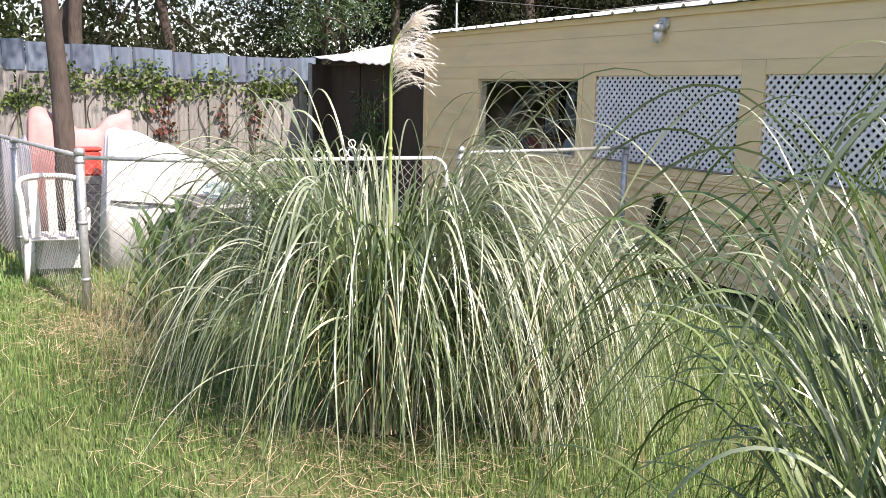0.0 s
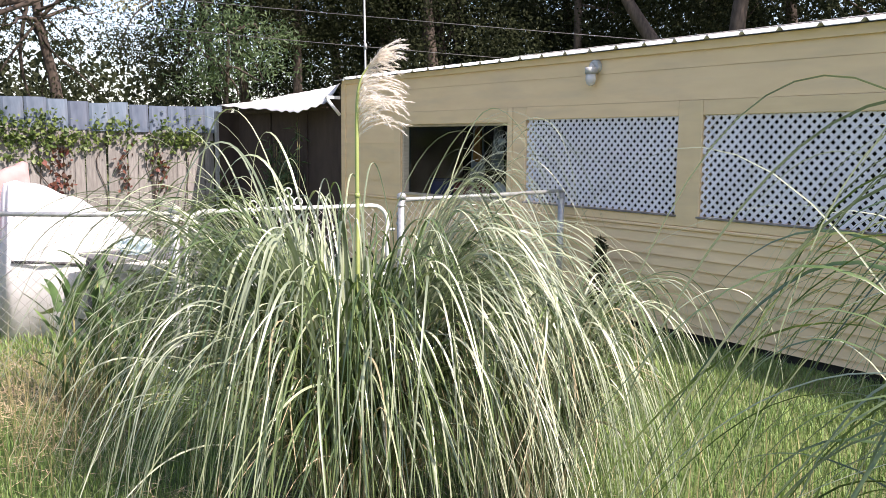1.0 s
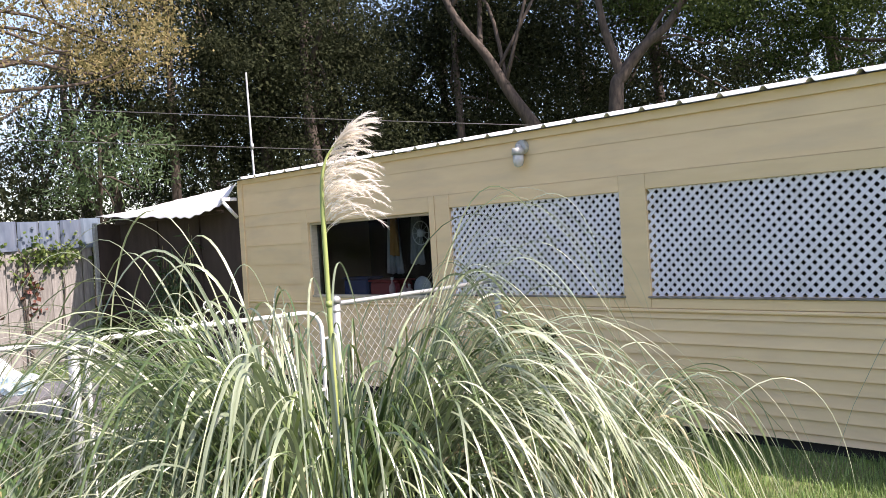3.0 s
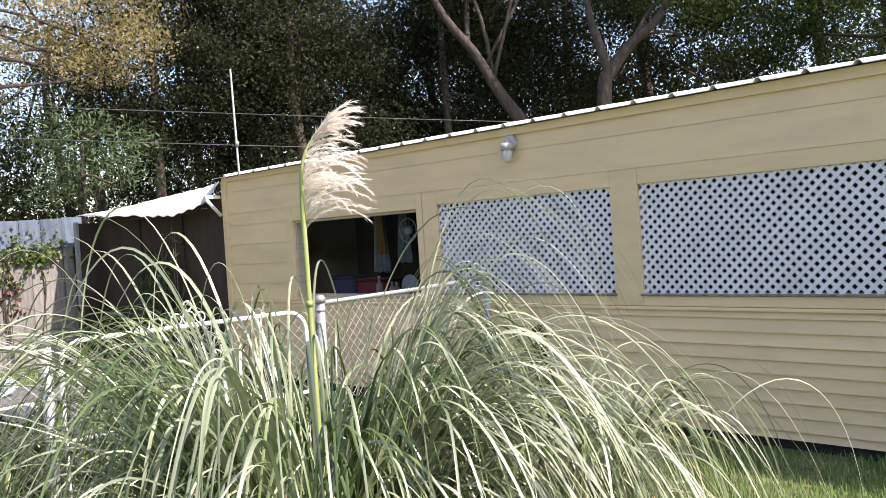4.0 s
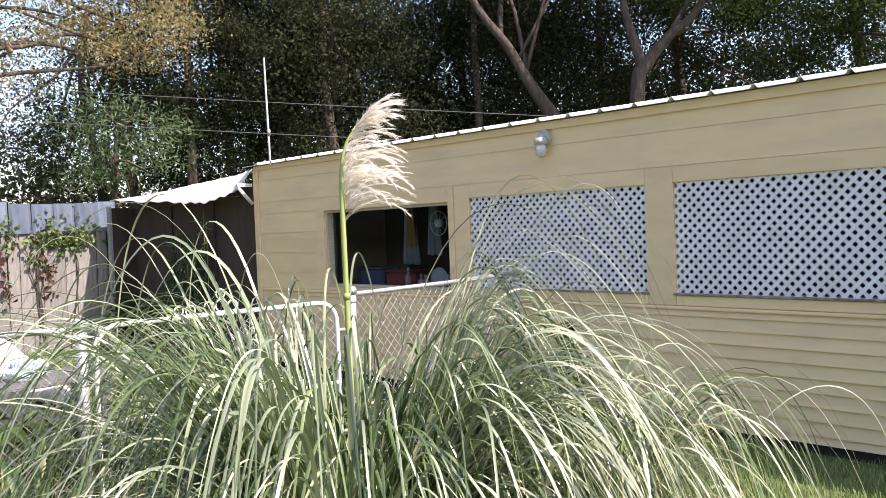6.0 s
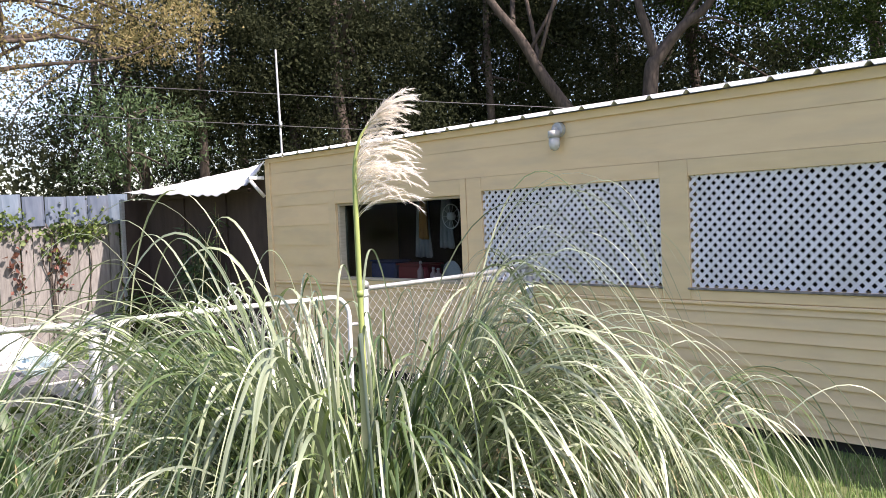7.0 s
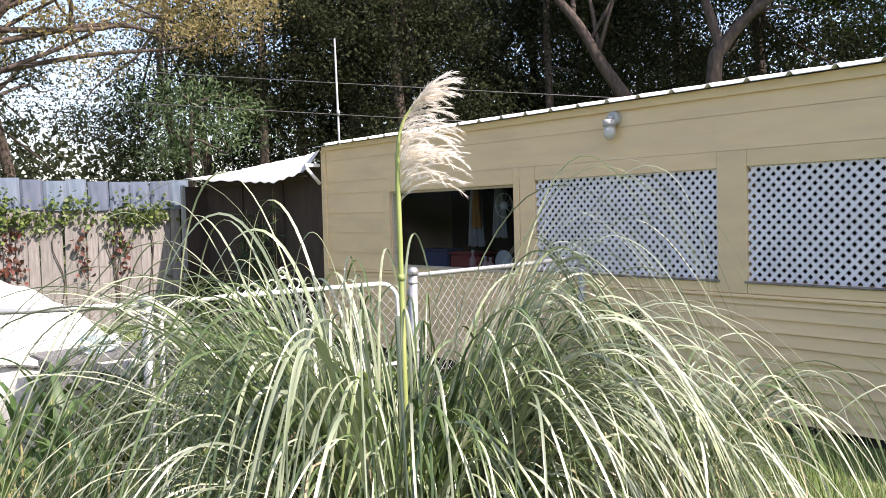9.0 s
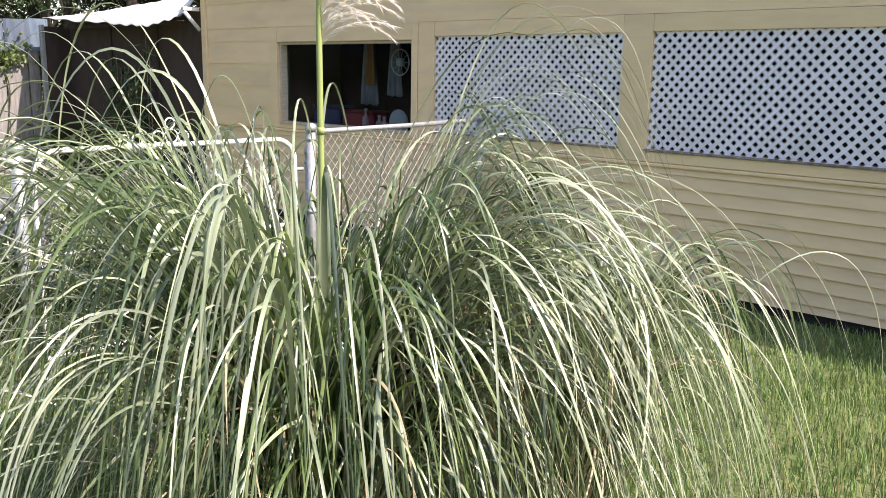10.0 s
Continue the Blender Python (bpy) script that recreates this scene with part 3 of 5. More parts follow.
def build_wall_lamp():
    t = thing("wall_lamp", "grey outdoor wall lamp with frosted glass jar", "lamp", (-1.155, 0.0, 2.255))
    v, f = tube([(0, -0.012, 0.03), (0, -0.05, 0.03), (0, -0.055, 0.03)], [0.062, 0.058, 0.04], 16)
    mesh_object("base_plate", v, f, LAMP_GREY, t, smooth=False)
    tube_part("arm", [(0, -0.05, 0.03), (0, -0.075, 0.035), (0, -0.085, 0.01)], [0.022, 0.022, 0.026], LAMP_GREY, t, 10)
    tube_part("collar", [(0, -0.085, 0.02), (0, -0.085, -0.035)], [0.05, 0.054], LAMP_GREY, t, 16)
    tube_part("jar", [(0, -0.085, -0.036), (0, -0.085, -0.09), (0, -0.085, -0.125), (0, -0.085, -0.14)], [0.045, 0.047, 0.036, 0.012], LAMP_GLASS, t, 16, "frosted glass jar")


build_wall_lamp()


def build_antenna():
    t = thing("antenna_mast", "thin pale metal antenna mast behind the roof", "mast", (-9.87, 2.89, 0.0))
    tube_part("pole", [(0, 0, 0), (0.03, 0, 2.6), (-0.03, 0.0, 4.74)], [0.024, 0.022, 0.017], GALV, t, 8)
    part("base_plate", box_bm((-0.1, -0.1, 0.0), (0.1, 0.1, 0.02), 0.004), GALV, t)
    tube_part("clamp", [(0.02, 0, 3.35), (0.02, 0, 3.45)], [0.032, 0.032], GALV, t, 8)


build_antenna()


def build_room_things():
    """What shows through the window."""
    t = thing("storage_bin", "red plastic storage bin on a shelf", "bin", (-3.36, 0.34, 0.94))
    part("body", box_bm((-0.23, -0.10, 0), (0.23, 0.12, 0.19), 0.02), RED_BIN, t)
    part("rim", box_bm((-0.245, -0.115, 0.192), (0.245, 0.135, 0.21), 0.008), RED_BIN, t)
    t = thing("storage_bin", "dark blue plastic storage bin on a shelf", "bin", (-3.86, 0.36, 0.94))
    part("body", box_bm((-0.21, -0.10, 0), (0.21, 0.12, 0.22), 0.02), BLUE_PL, t)
    part("rim", box_bm((-0.22, -0.11, 0.222), (0.22, 0.13, 0.24), 0.008), BLUE_PL, t)
    # shelf takes the same near-black shade colour as the room
    t = thing("shelf", "shelf board inside the window, in the near-black room shade colour", "shelf", (-3.32, 0.35, 0.0))
    part("board", box_bm((-1.0, -0.17, 0.91), (0.95, 0.20, 0.938)), SHADE_BLACK, t)
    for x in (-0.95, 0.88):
        part("leg", box_bm((x, -0.15, 0.06), (x + 0.04, 0.18, 0.909)), SHADE_BLACK, t)
    for x, h, mat, lab in ((-3.21, 0.24, PINK, "pale pink plastic bottle on the shelf"), (-3.02, 0.18, PINK, "pale pink plastic bottle on the shelf"), (-2.95, 0.17, PINK, "small pale pink bottle on the shelf")):
        b = thing("bottle", lab, "bottle", (x, 0.23, 0.94), group="bottles on the shelf")
        tube_part("body", [(0, 0, 0), (0, 0, h * 0.62), (0, 0, h * 0.74), (0, 0, h * 0.9)], [0.036, 0.036, 0.014, 0.013], mat, b, 12)
        tube_part("cap", [(0, 0, h * 0.9), (0, 0, h)], [0.016, 0.014], CHAIR_W, b, 10)
    t = thing("tub_lid", "pale round lid leaning on the shelf", "lid", (-2.78, 0.26, 0.94))
    tube_part("disc", [(0, 0.00, 0.12), (0, 0.012, 0.121)], [0.12, 0.12], FAN_W, t, 24)
    tube_part("rim", [(0, -0.008, 0.12), (0, -0.001, 0.12)], [0.125, 0.125], FAN_W, t, 24)
    t = thing("desk_fan", "small pale round fan hanging inside the window", "fan", (-2.81, 0.30, 1.62))
    ring = [(0.12 * math.cos(a), 0, 0.12 * math.sin(a)) for a in np.linspace(0, 2 * math.pi, 25)]
    tube_part("cage", ring, [0.006] * 25, FAN_W, t, 6)
    for k in range(10):
        a = k * math.pi / 5
        tube_part("spoke", [(0, 0, 0), (0.117 * math.cos(a), 0, 0.117 * math.sin(a))], [0.003, 0.003], FAN_W, t, 4)
    tube_part("hub", [(0, -0.02, 0), (0, 0.03, 0)], [0.04, 0.04], FAN_W, t, 12)
    tube_part("bracket", [(0, 0.03, 0), (0, 0.05, 0.25), (0, 0.05, 0.60)], [0.008] * 3, SHADE_BLACK, t, 5)

    def hanging(name, label, x, y, w, z0, z1, mat, category):
        t = thing(name, label, category, (x, y, z1))
        nx, nz = 14, 8
        vs, fs = [], []
        for j in range(nz + 1):
            for i in range(nx + 1):
                u, q = i / nx - 0.5, j / nz
                vs.append((u * w * (0.55 + 0.45 * q), 0.025 * math.sin(i * 1.7 + q), -(z1 - z0) * q + 0.01 * math.sin(i)))
        for j in range(nz):
            for i in range(nx):
                k = j * (nx + 1) + i
                fs.append((k, k + 1, k + nx + 2, k + nx + 1))
        ob = mesh_object("fabric", vs, fs, mat, t, smooth=True)
        so = ob.modifiers.new("thickness", "SOLIDIFY")
        so.thickness = 0.006
        tube_part("hook", [(0, 0, 0), (0, 0, 0.05), (0, 0.0, 2.215 - z1)], [0.003] * 3, SHADE_BLACK, t, 4)
    hanging("hanging_cloth", "grey cloth hanging inside the window", -3.0, 0.42, 0.24, 1.30, 1.86, CLOTH_G, "cloth")
    hanging("hanging_cloth", "ochre cloth hanging inside the window", -3.28, 0.36, 0.15, 1.40, 1.88, CLOTH_O, "cloth")
    hanging("hanging_cloth", "grey cloth hanging inside the window", -3.45, 0.5, 0.30, 1.2, 1.9, CLOTH_G, "cloth")


build_room_things()

# ---------------------------------------------------------------- board fence with sheet metal along its top
FX = -9.62


def lift(y):
    """How far the fence climbs away from the house."""
    return 0.030 * max(0.0, -y - 1.5)


def build_board_fence():
    fence = thing("board_fence", "weathered board fence topped with blue-grey metal sheets", "fence", (FX, 0, 0))
    r = random.Random(11)
    plank_mesh = []
    for k in range(6):
        bm = bmesh.new()
        w, top = 0.145 + 0.004 * k, 1.80 + r.uniform(-0.02, 0.02)
        box_bm((-0.010, -w / 2, 0.0), (0.010, w / 2, top), 0.003, bm=bm)
        me = bpy.data.meshes.new("plank")
        bm.to_mesh(me)
        bm.free()
        me.materials.append(PLANK)
        plank_mesh.append(me)
    y = -0.30
    while y > -14.0:
        ob = new("plank", r.choice(plank_mesh))
        ob.parent = fence
        ob.location = (r.uniform(-0.006, 0.006), y, r.uniform(-0.02, 0.02) + lift(y) - 0.04)
        ob.rotation_euler = (r.uniform(-0.012, 0.012), r.uniform(-0.01, 0.01), r.uniform(-0.02, 0.02))
        y -= 0.158
    sheet_mesh = []
    for k in range(5):
        w, h = 0.30, 0.44 + r.uniform(-0.012, 0.012)
        nx = 8
        v, f = [], []
        for j in range(2):
            for i in range(nx + 1):
                u = i / nx
                bend = -0.022 if i in (0, nx) else 0.0015 * math.sin(u * 6 + k)
                v.append((bend, (u - 0.5) * w, j * h))
        m = nx + 1
        f = [(i, i + 1, i + 1 + m, i + m) for i in range(nx)]
        q = len(v)
        v += [(a - 0.004, b, c) for a, b, c in v]
        f += [(i + q + 1, i + q, i + m + q, i + 1 + m + q) for i in range(nx)]
        f += [(i, i + q, i + 1 + q, i + 1) for i in range(nx)] + [(i + m + 1, i + 1 + m + q, i + m + q, i + m) for i in range(nx)]
        f += [(0, m, m + q, q), (nx, nx + q, nx + m + q, nx + m)]
        me = bpy.data.meshes.new("metal_sheet")
        me.from_pydata(v, [], f)
        me.materials.append(SHEET)
        sheet_mesh.append(me)
    y = -0.22
    while y > -14.0:
        ob = new("metal_sheet", r.choice(sheet_mesh))
        ob.parent = fence
        ob.location = (0.022 + r.uniform(0, 0.008), y, 1.72 + r.uniform(-0.012, 0.012) + lift(y))
        ob.rotation_euler = (r.uniform(-0.02, 0.02), r.uniform(-0.05, 0.03), r.uniform(-0.10, 0.10))
        y -= 0.305
    for z in (0.4, 1.55):
        part("rail", box_bm((-0.055, -14.0, z), (-0.016, -0.22, z + 0.085), 0.004), PLANK, fence)
    for y in (-0.4, -2.8, -5.2, -7.6, -10.0, -12.4):
        part("post", box_bm((-0.15, y - 0.045, 0.0), (-0.057, y + 0.045, 1.8), 0.006), PLANK, fence)


build_board_fence()


def build_ivy():
    r = np.random.default_rng(21)
    t = thing("ivy", "green ivy trailing over the top of the board fence", "climbing plant", (FX, 0, 0))
    spots = []
    for k in range(70):
        y = r.uniform(-9.5, -0.3)
        z = 1.70 - abs(r.normal(0, 0.12)) - (0.25 if r.random() < 0.25 else 0)
        n = int(r.integers(12, 46))
        spots.append(np.stack([0.05 + np.abs(r.normal(0, 0.05, n)), y + r.normal(0, 0.13, n), z + r.normal(0, 0.075, n)], 1))
    for k in range(12):                       # tufts that climb over the metal
        y = r.uniform(-4.5, -0.4)
        n = 34
        spots.append(np.stack([0.07 + np.abs(r.normal(0, 0.04, n)), y + r.normal(0, 0.10, n), 1.84 + r.normal(0, 0.09, n)], 1))
    v, f = leaf_cloud(np.concatenate(spots), 0.07, r, 0.6, 0.85)
    array_object("leaves", v, f, IVY, t, smooth=False, kind="stuff")
    red = []
    for y in (-1.15, -1.7, -2.6, -2.75):
        n = 40
        red.append(np.stack([0.05 + np.abs(r.normal(0, 0.03, n)), y + r.normal(0, 0.07, n), r.uniform(0.75, 1.5, n)], 1))
    v, f = leaf_cloud(np.concatenate(red), 0.085, r, 0.8, 0.8)
    array_object("red_leaves", v, f, IVY_RED, t, "dark red hanging ivy leaves", smooth=False, kind="stuff")
    for k in range(16):
        y = r.uniform(-6, -0.8)
        pts = [(0.03, y, 0.0), (0.03, y + r.normal(0, 0.1), 0.7), (0.035, y + r.normal(0, 0.15), 1.3), (0.06, y + r.normal(0, 0.2), 1.75)]
        tube_part("vine", smooth_line(pts, 4), [0.008] * 13, BARK, t, 5)


build_ivy()

# ---------------------------------------------------------------- chain-link fence and gate
P_HOUSE, P_GATE, P_LATCH, P_CORNER, P_FAR = (-1.45, -0.12), (-1.08, -2.15), (-1.15, -3.85), (-1.70, -4.87), (-9.4, -6.0)


def diamond_wires(length, z0, z1, pitch=0.075):
    lines = []
    h = z1 - z0
    c = -h
    while c < length:
        for s in (1, -1):
            if s == 1:
                a, b = (c, z0), (c + h, z1)
            else:
                a, b = (c, z1), (c + h, z0)
            pts = []
            t0, t1 = max(0, -c / h), min(1, (length - c) / h)
            if t1 - t0 < 0.01:
                continue
            for t in (t0, t1):
                pts.append((a[0] + (b[0] - a[0]) * t, 0.002 * s, a[1] + (b[1] - a[1]) * t))
            lines.append(pts)
        c += pitch
    return lines


def fence_run(name, label, a, b, top, rail=True, mat=GALV):
    d = Vector((b[0] - a[0], b[1] - a[1], 0))
    t = thing(name, label, "fence", (a[0], a[1], 0.0), group="chain-link fence")
    t.rotation_euler = (0, 0, math.atan2(d.y, d.x))
    v, f = join_tubes(diamond_wires(d.length - 0.04, 0.05, top - 0.01), 0.0016, 3)
    mesh_object("wire_mesh", v, f, WIRE, t, "diamond wire mesh")
    tube_part("top_rail", [(0.03, 0, top), (d.length / 2, 0, top - 0.006), (d.length - 0.03, 0, top)], [0.0165] * 3, mat, t, 10)
    k = 0
    x = 0.3
    while x < d.length:
        tube_part("tie", [(x, -0.020, top - 0.03), (x, 0.0, top + 0.020), (x + 0.004, 0.020, top - 0.03)], [0.0025] * 3, GALV, t, 4)
        x += 0.45
    return t


def fence_post(at, height, radius, label):
    t = thing("fence_post", label, "post", (at[0], at[1], 0.0), group="fence posts")
    tube_part("shaft", [(0, 0, -0.03), (0, 0, height * 0.5), (0.004, 0, height - 0.045)], [radius] * 3, GALV, t, 12)
    tube_part("cap", [(0.004, 0, height - 0.05), (0.004, 0, height - 0.02), (0.004, 0, height - 0.006), (0.004, 0, height)], [radius * 1.25, radius * 1.25, radius * 0.9, radius * 0.3], GALV, t, 12)
    for z in (0.25, height * 0.55, height - 0.11):
        tube_part("band", [(0, 0, z), (0, 0, z + 0.022)], [radius * 1.15] * 2, GALV, t, 12)
    return t


fence_post(P_HOUSE, 1.21, 0.030, "galvanised fence post beside the house wall")
fence_post(P_GATE, 1.225, 0.028, "galvanised gate post with domed cap")
fence_post((P_GATE[0] - 0.07, P_GATE[1] + 0.03), 1.08, 0.020, "slim galvanised post beside the gate post")
fence_post(P_LATCH, 1.18, 0.029, "galvanised gate post among the grass")
fence_post(P_CORNER, 1.20, 0.031, "galvanised corner fence post")
fence_post((-3.75, -5.17), 1.16, 0.026, "galvanised line post in the side fence")
fence_run("chain_link_fence", "galvanised chain-link fence running to the house", P_GATE, P_HOUSE, 1.17)
fence_run("chain_link_fence", "galvanised chain-link fence beside the white tarp", P_LATCH, P_CORNER, 1.13)
fence_run("chain_link_fence", "galvanised chain-link fence across the side yard", P_CORNER, P_FAR, 1.14)


def build_gate():
    a = Vector((P_GATE[0] - 0.005, P_GATE[1] - 0.12, 0))
    b = Vector((P_LATCH[0] + 0.005, P_LATCH[1] + 0.07, 0))
    d = b - a
    length = d.length
    t = thing("garden_gate", "white chain-link garden gate with rounded frame and scrolls", "gate", a)
    t.rotation_euler = (0, 0, math.atan2(d.y, d.x))
    r, h = 0.13, 1.135
    loop = [(0, 0, 0.1), (0, 0, h - r)]
    loop += [(r - r * math.cos(q), 0, h - r + r * math.sin(q)) for q in np.linspace(0.2, math.pi / 2, 6)]
    loop += [(length - r + r * math.sin(q), 0, h - r + r * math.cos(q)) for q in np.linspace(0, math.pi / 2 - 0.2, 6)]
    loop += [(length, 0, h - r), (length, 0, 0.1), (0, 0, 0.1)]
    tube_part("frame_tube", loop, [0.0145] * len(loop), WHITE_PAINT, t, 10, "white painted tube frame")
    v, f = join_tubes(diamond_wires(length, 0.1, h - 0.02, 0.07), 0.0016, 3)
    mesh_object("wire_mesh", v, f, WIRE, t, "diamond wire mesh")
    tube_part("cross_bar", [(0, 0, 0.62), (length, 0, 0.62)], [0.012] * 2, WHITE_PAINT, t, 8)
    for k, (cx, cz, rad) in enumerate(((0.72, 1.178, 0.030), (0.79, 1.182, 0.036), (0.865, 1.178, 0.032), (0.795, 1.250, 0.027), (0.98, 1.170, 0.028), (1.05, 1.170, 0.026))):
        pts = [(cx + rad * math.cos(q), 0, cz + rad * math.sin(q)) for q in np.linspace(0, 2 * math.pi, 17)]
        tube_part("scroll", pts, [0.0045] * 17, WHITE_PAINT, t, 6, "white scroll ornament")
    for z in (0.3, 0.95):
        tube_part("hinge", [(-0.06, 0, z), (0.0, 0, z)], [0.012] * 2, GALV, t, 6)


build_gate()


# ---------------------------------------------------------------- things in the side yard
def drape(name, label, category, corners, mat, heights, seed, n=26):
    """A sheet thrown over something: it follows a height field over a four-sided plan and falls to the ground at its rim."""
    r = random.Random(seed)
    c = [Vector((x, y, 0)) for x, y in corners]
    o = sum(c, Vector()) / 4
    t = thing(name, label, category, o)
    verts, faces = [], []
    for j in range(n + 1):
        for i in range(n + 1):
            u, v = i / n, j / n
            p = c[0].lerp(c[1], u).lerp(c[3].lerp(c[2], u), v)
            h = heights(u, v)
            rim = min(u, 1 - u, v, 1 - v)
            fall = min(1.0, rim / 0.04)
            fold = 0.035 * abs(math.sin(u * 11 + v * 5 + seed)) + 0.03 * math.sin(v * 13 - u * 9) + 0.02 * noise.noise(Vector((u * 9, v * 9, seed)))
            q = p - o
            out = q.normalized() * 0.05 * (1 - fall)
            verts.append((q.x + out.x + fold * 0.5, q.y + out.y, max(0.004, h * fall ** 0.5 + fold * fall * (1 if h > 0.1 else 0))))
    for j in range(n):
        for i in range(n):
            k = j * (n + 1) + i
            faces.append((k, k + 1, k + n + 2, k + n + 1))
    ob = mesh_object("cover", verts, faces, mat, t, smooth=True)
    so = ob.modifiers.new("thickness", "SOLIDIFY")
    so.thickness, so.offset = 0.006, -1
    return t


white_tarp = drape("white_tarp", "crumpled white tarp draped over a stack, behind the fence", "tarp",
      [(-3.08, -4.52), (-2.95, -3.15), (-3.65, -2.95), (-3.95, -4.45)], TARP_W,
      lambda u, v: 1.24 - 0.10 * u - 0.80 * u * u - 0.06 * v, 1)
tube_part("rope", [(0.36, -0.72, 0.64), (0.40, -0.30, 0.60), (0.44, 0.20, 0.50), (0.50, 0.62, 0.34)], [0.012] * 4, CABLE, white_tarp, 6, "dark rope across the tarp")
drape("red_tarp", "faded red tarp over a heap beside the fence", "tarp",
      [(-5.20, -4.98), (-5.10, -3.90), (-5.9, -3.8), (-6.1, -4.95)], TARP_R,
      lambda u, v: 1.17 + 0.10 * math.sin(u * 7 + 1) + 0.06 * math.sin(v * 6), 2)
drape("grey_tarp", "blue-grey tarp covering a low stack in the side yard", "tarp",
      [(-4.55, -5.24), (-4.50, -4.98), (-5.20, -5.05), (-5.20, -5.29)], TARP_G,
      lambda u, v: 0.98 + 0.08 * math.sin(v * 5), 3)


def build_chair():
    t = thing("garden_chair", "white resin garden chair behind the corner post", "chair", (-3.0, -4.93, 0.0))
    t.rotation_euler = (0, 0, radians(-101))
    t.scale = (1.0, 0.85, 0.90)
    part("seat", box_bm((-0.22, -0.22, 0.40), (0.22, 0.22, 0.43), 0.012), CHAIR_W, t)
    for x in (-0.2, 0.2):
        for y in (-0.2, 0.2):
            tube_part("leg", [(x * 1.12, y * 1.12, 0), (x, y, 0.41)], [0.022, 0.026], CHAIR_W, t, 8)
        tube_part("arm_rest", smooth_line([(x * 1.15, -0.2, 0.43), (x * 1.2, -0.2, 0.62), (x * 1.2, 0.15, 0.66), (x * 1.05, 0.23, 0.62)], 4), [0.02] * 13, CHAIR_W, t, 8)
    tube_part("back_rail", smooth_line([(-0.21, 0.22, 0.40), (-0.22, 0.27, 0.75), (-0.20, 0.30, 0.98), (0.20, 0.30, 0.98), (0.22, 0.27, 0.75), (0.21, 0.22, 0.40)], 5), [0.024] * 26, CHAIR_W, t, 8)
    part("apron", box_bm((-0.19, -0.235, 0.06), (0.19, -0.222, 0.395), 0.004), CHAIR_W, t)
    for k in range(3):
        x = -0.13 + 0.13 * k
        part("back_slat", box_bm((x - 0.036, 0.262, 0.44), (x + 0.036, 0.275, 0.98), 0.004, turn=Matrix.Rotation(radians(-6), 4, "X")), CHAIR_W, t)


build_chair()


def build_garden_table():
    t = thing("garden_table", "weathered dark grey table behind the chain-link fence", "table", (-2.55, -3.62, 0.0))
    for k in range(4):
        part("board", box_bm((-0.30 + 0.152 * k, -0.42, 0.68), (-0.155 + 0.152 * k, 0.42, 0.705), 0.004), TABLE_M, t)
    for x in (-0.25, 0.24):
        for y in (-0.34, 0.34):
            part("leg", box_bm((x - 0.03, y - 0.03, 0.0), (x + 0.03, y + 0.03, 0.678), 0.004), TABLE_M, t)
    for y in (-0.34, 0.34):
        part("crosspiece", box_bm((-0.215, y - 0.02, 0.60), (0.205, y + 0.02, 0.66), 0.003), TABLE_M, t)
    r = random.Random(4)
    b = thing("plastic_bag", "crumpled pale blue plastic bag lying on the table", "bag", (-2.50, -3.70, 0.706))
    bm = bmesh.new()
    bmesh.ops.create_icosphere(bm, subdivisions=3, radius=1.0)
    for v in bm.verts:
        k = 0.75 + 0.5 * noise.noise(v.co * 1.7) + 0.25 * noise.noise(v.co * 4.1)
        v.co = Vector((v.co.x * 0.12 * k, v.co.y * 0.15 * k, max(0.0, (v.co.z + 0.8) * 0.095 * k)))
    part("sack", bm, BAG_BLUE, b, smooth=False)


build_garden_table()


def build_bamboo():
    r = np.random.default_rng(61)
    o = (-7.35, -0.06, 0.0)
    t = thing("bamboo", "thin bamboo stems with narrow leaves before the porch screen", "bamboo", o)
    pts = []
    for k in range(16):
        x, y, h = r.normal(0, 0.26), r.uniform(-0.08, 0.06), r.uniform(1.0, 1.95)
        way = [(x, y, 0), (x + r.normal(0, 0.04), y, h * 0.5), (x + r.normal(0, 0.09), y - 0.02, h)]
        tube_part("stem", smooth_line(way, 4), [0.008 - 0.0006 * i for i in range(9)], STEM, t, 5)
        m = 26
        u = r.uniform(0.35, 1.0, m)
        pts.append(np.stack([x + r.normal(0, 0.10, m), y + r.normal(0, 0.04, m) - 0.03, u * h], 1))
    v, f = leaf_cloud(np.concatenate(pts), 0.17, r, 0.9, 0.13)
    array_object("leaves", v, f, LEAF_FERN, t, "narrow hanging leaves", smooth=False, kind="stuff")


build_bamboo()


def build_red_crate():
    t = thing("lumber_stack", "stack of weathered grey boards behind the white tarp", "lumber", (-4.28, -4.49, 0.0))
    for k in range(9):
        part("board", box_bm((-0.10 + 0.004 * (k % 3), -0.14, 0.084 * k), (0.10 + 0.005 * (k % 2), 0.13 + 0.006 * (k % 4), 0.084 * k + 0.078), 0.004), PLANK, t)
    t = thing("red_crate", "red plastic crate standing on a stack of boards", "crate", (-4.28, -4.49, 0.751))
    part("body", box_bm((-0.09, -0.10, 0), (0.09, 0.10, 0.24), 0.02), RED_PL, t)
    part("rim", box_bm((-0.10, -0.11, 0.242), (0.10, 0.11, 0.275), 0.01), RED_PL, t)


build_red_crate()


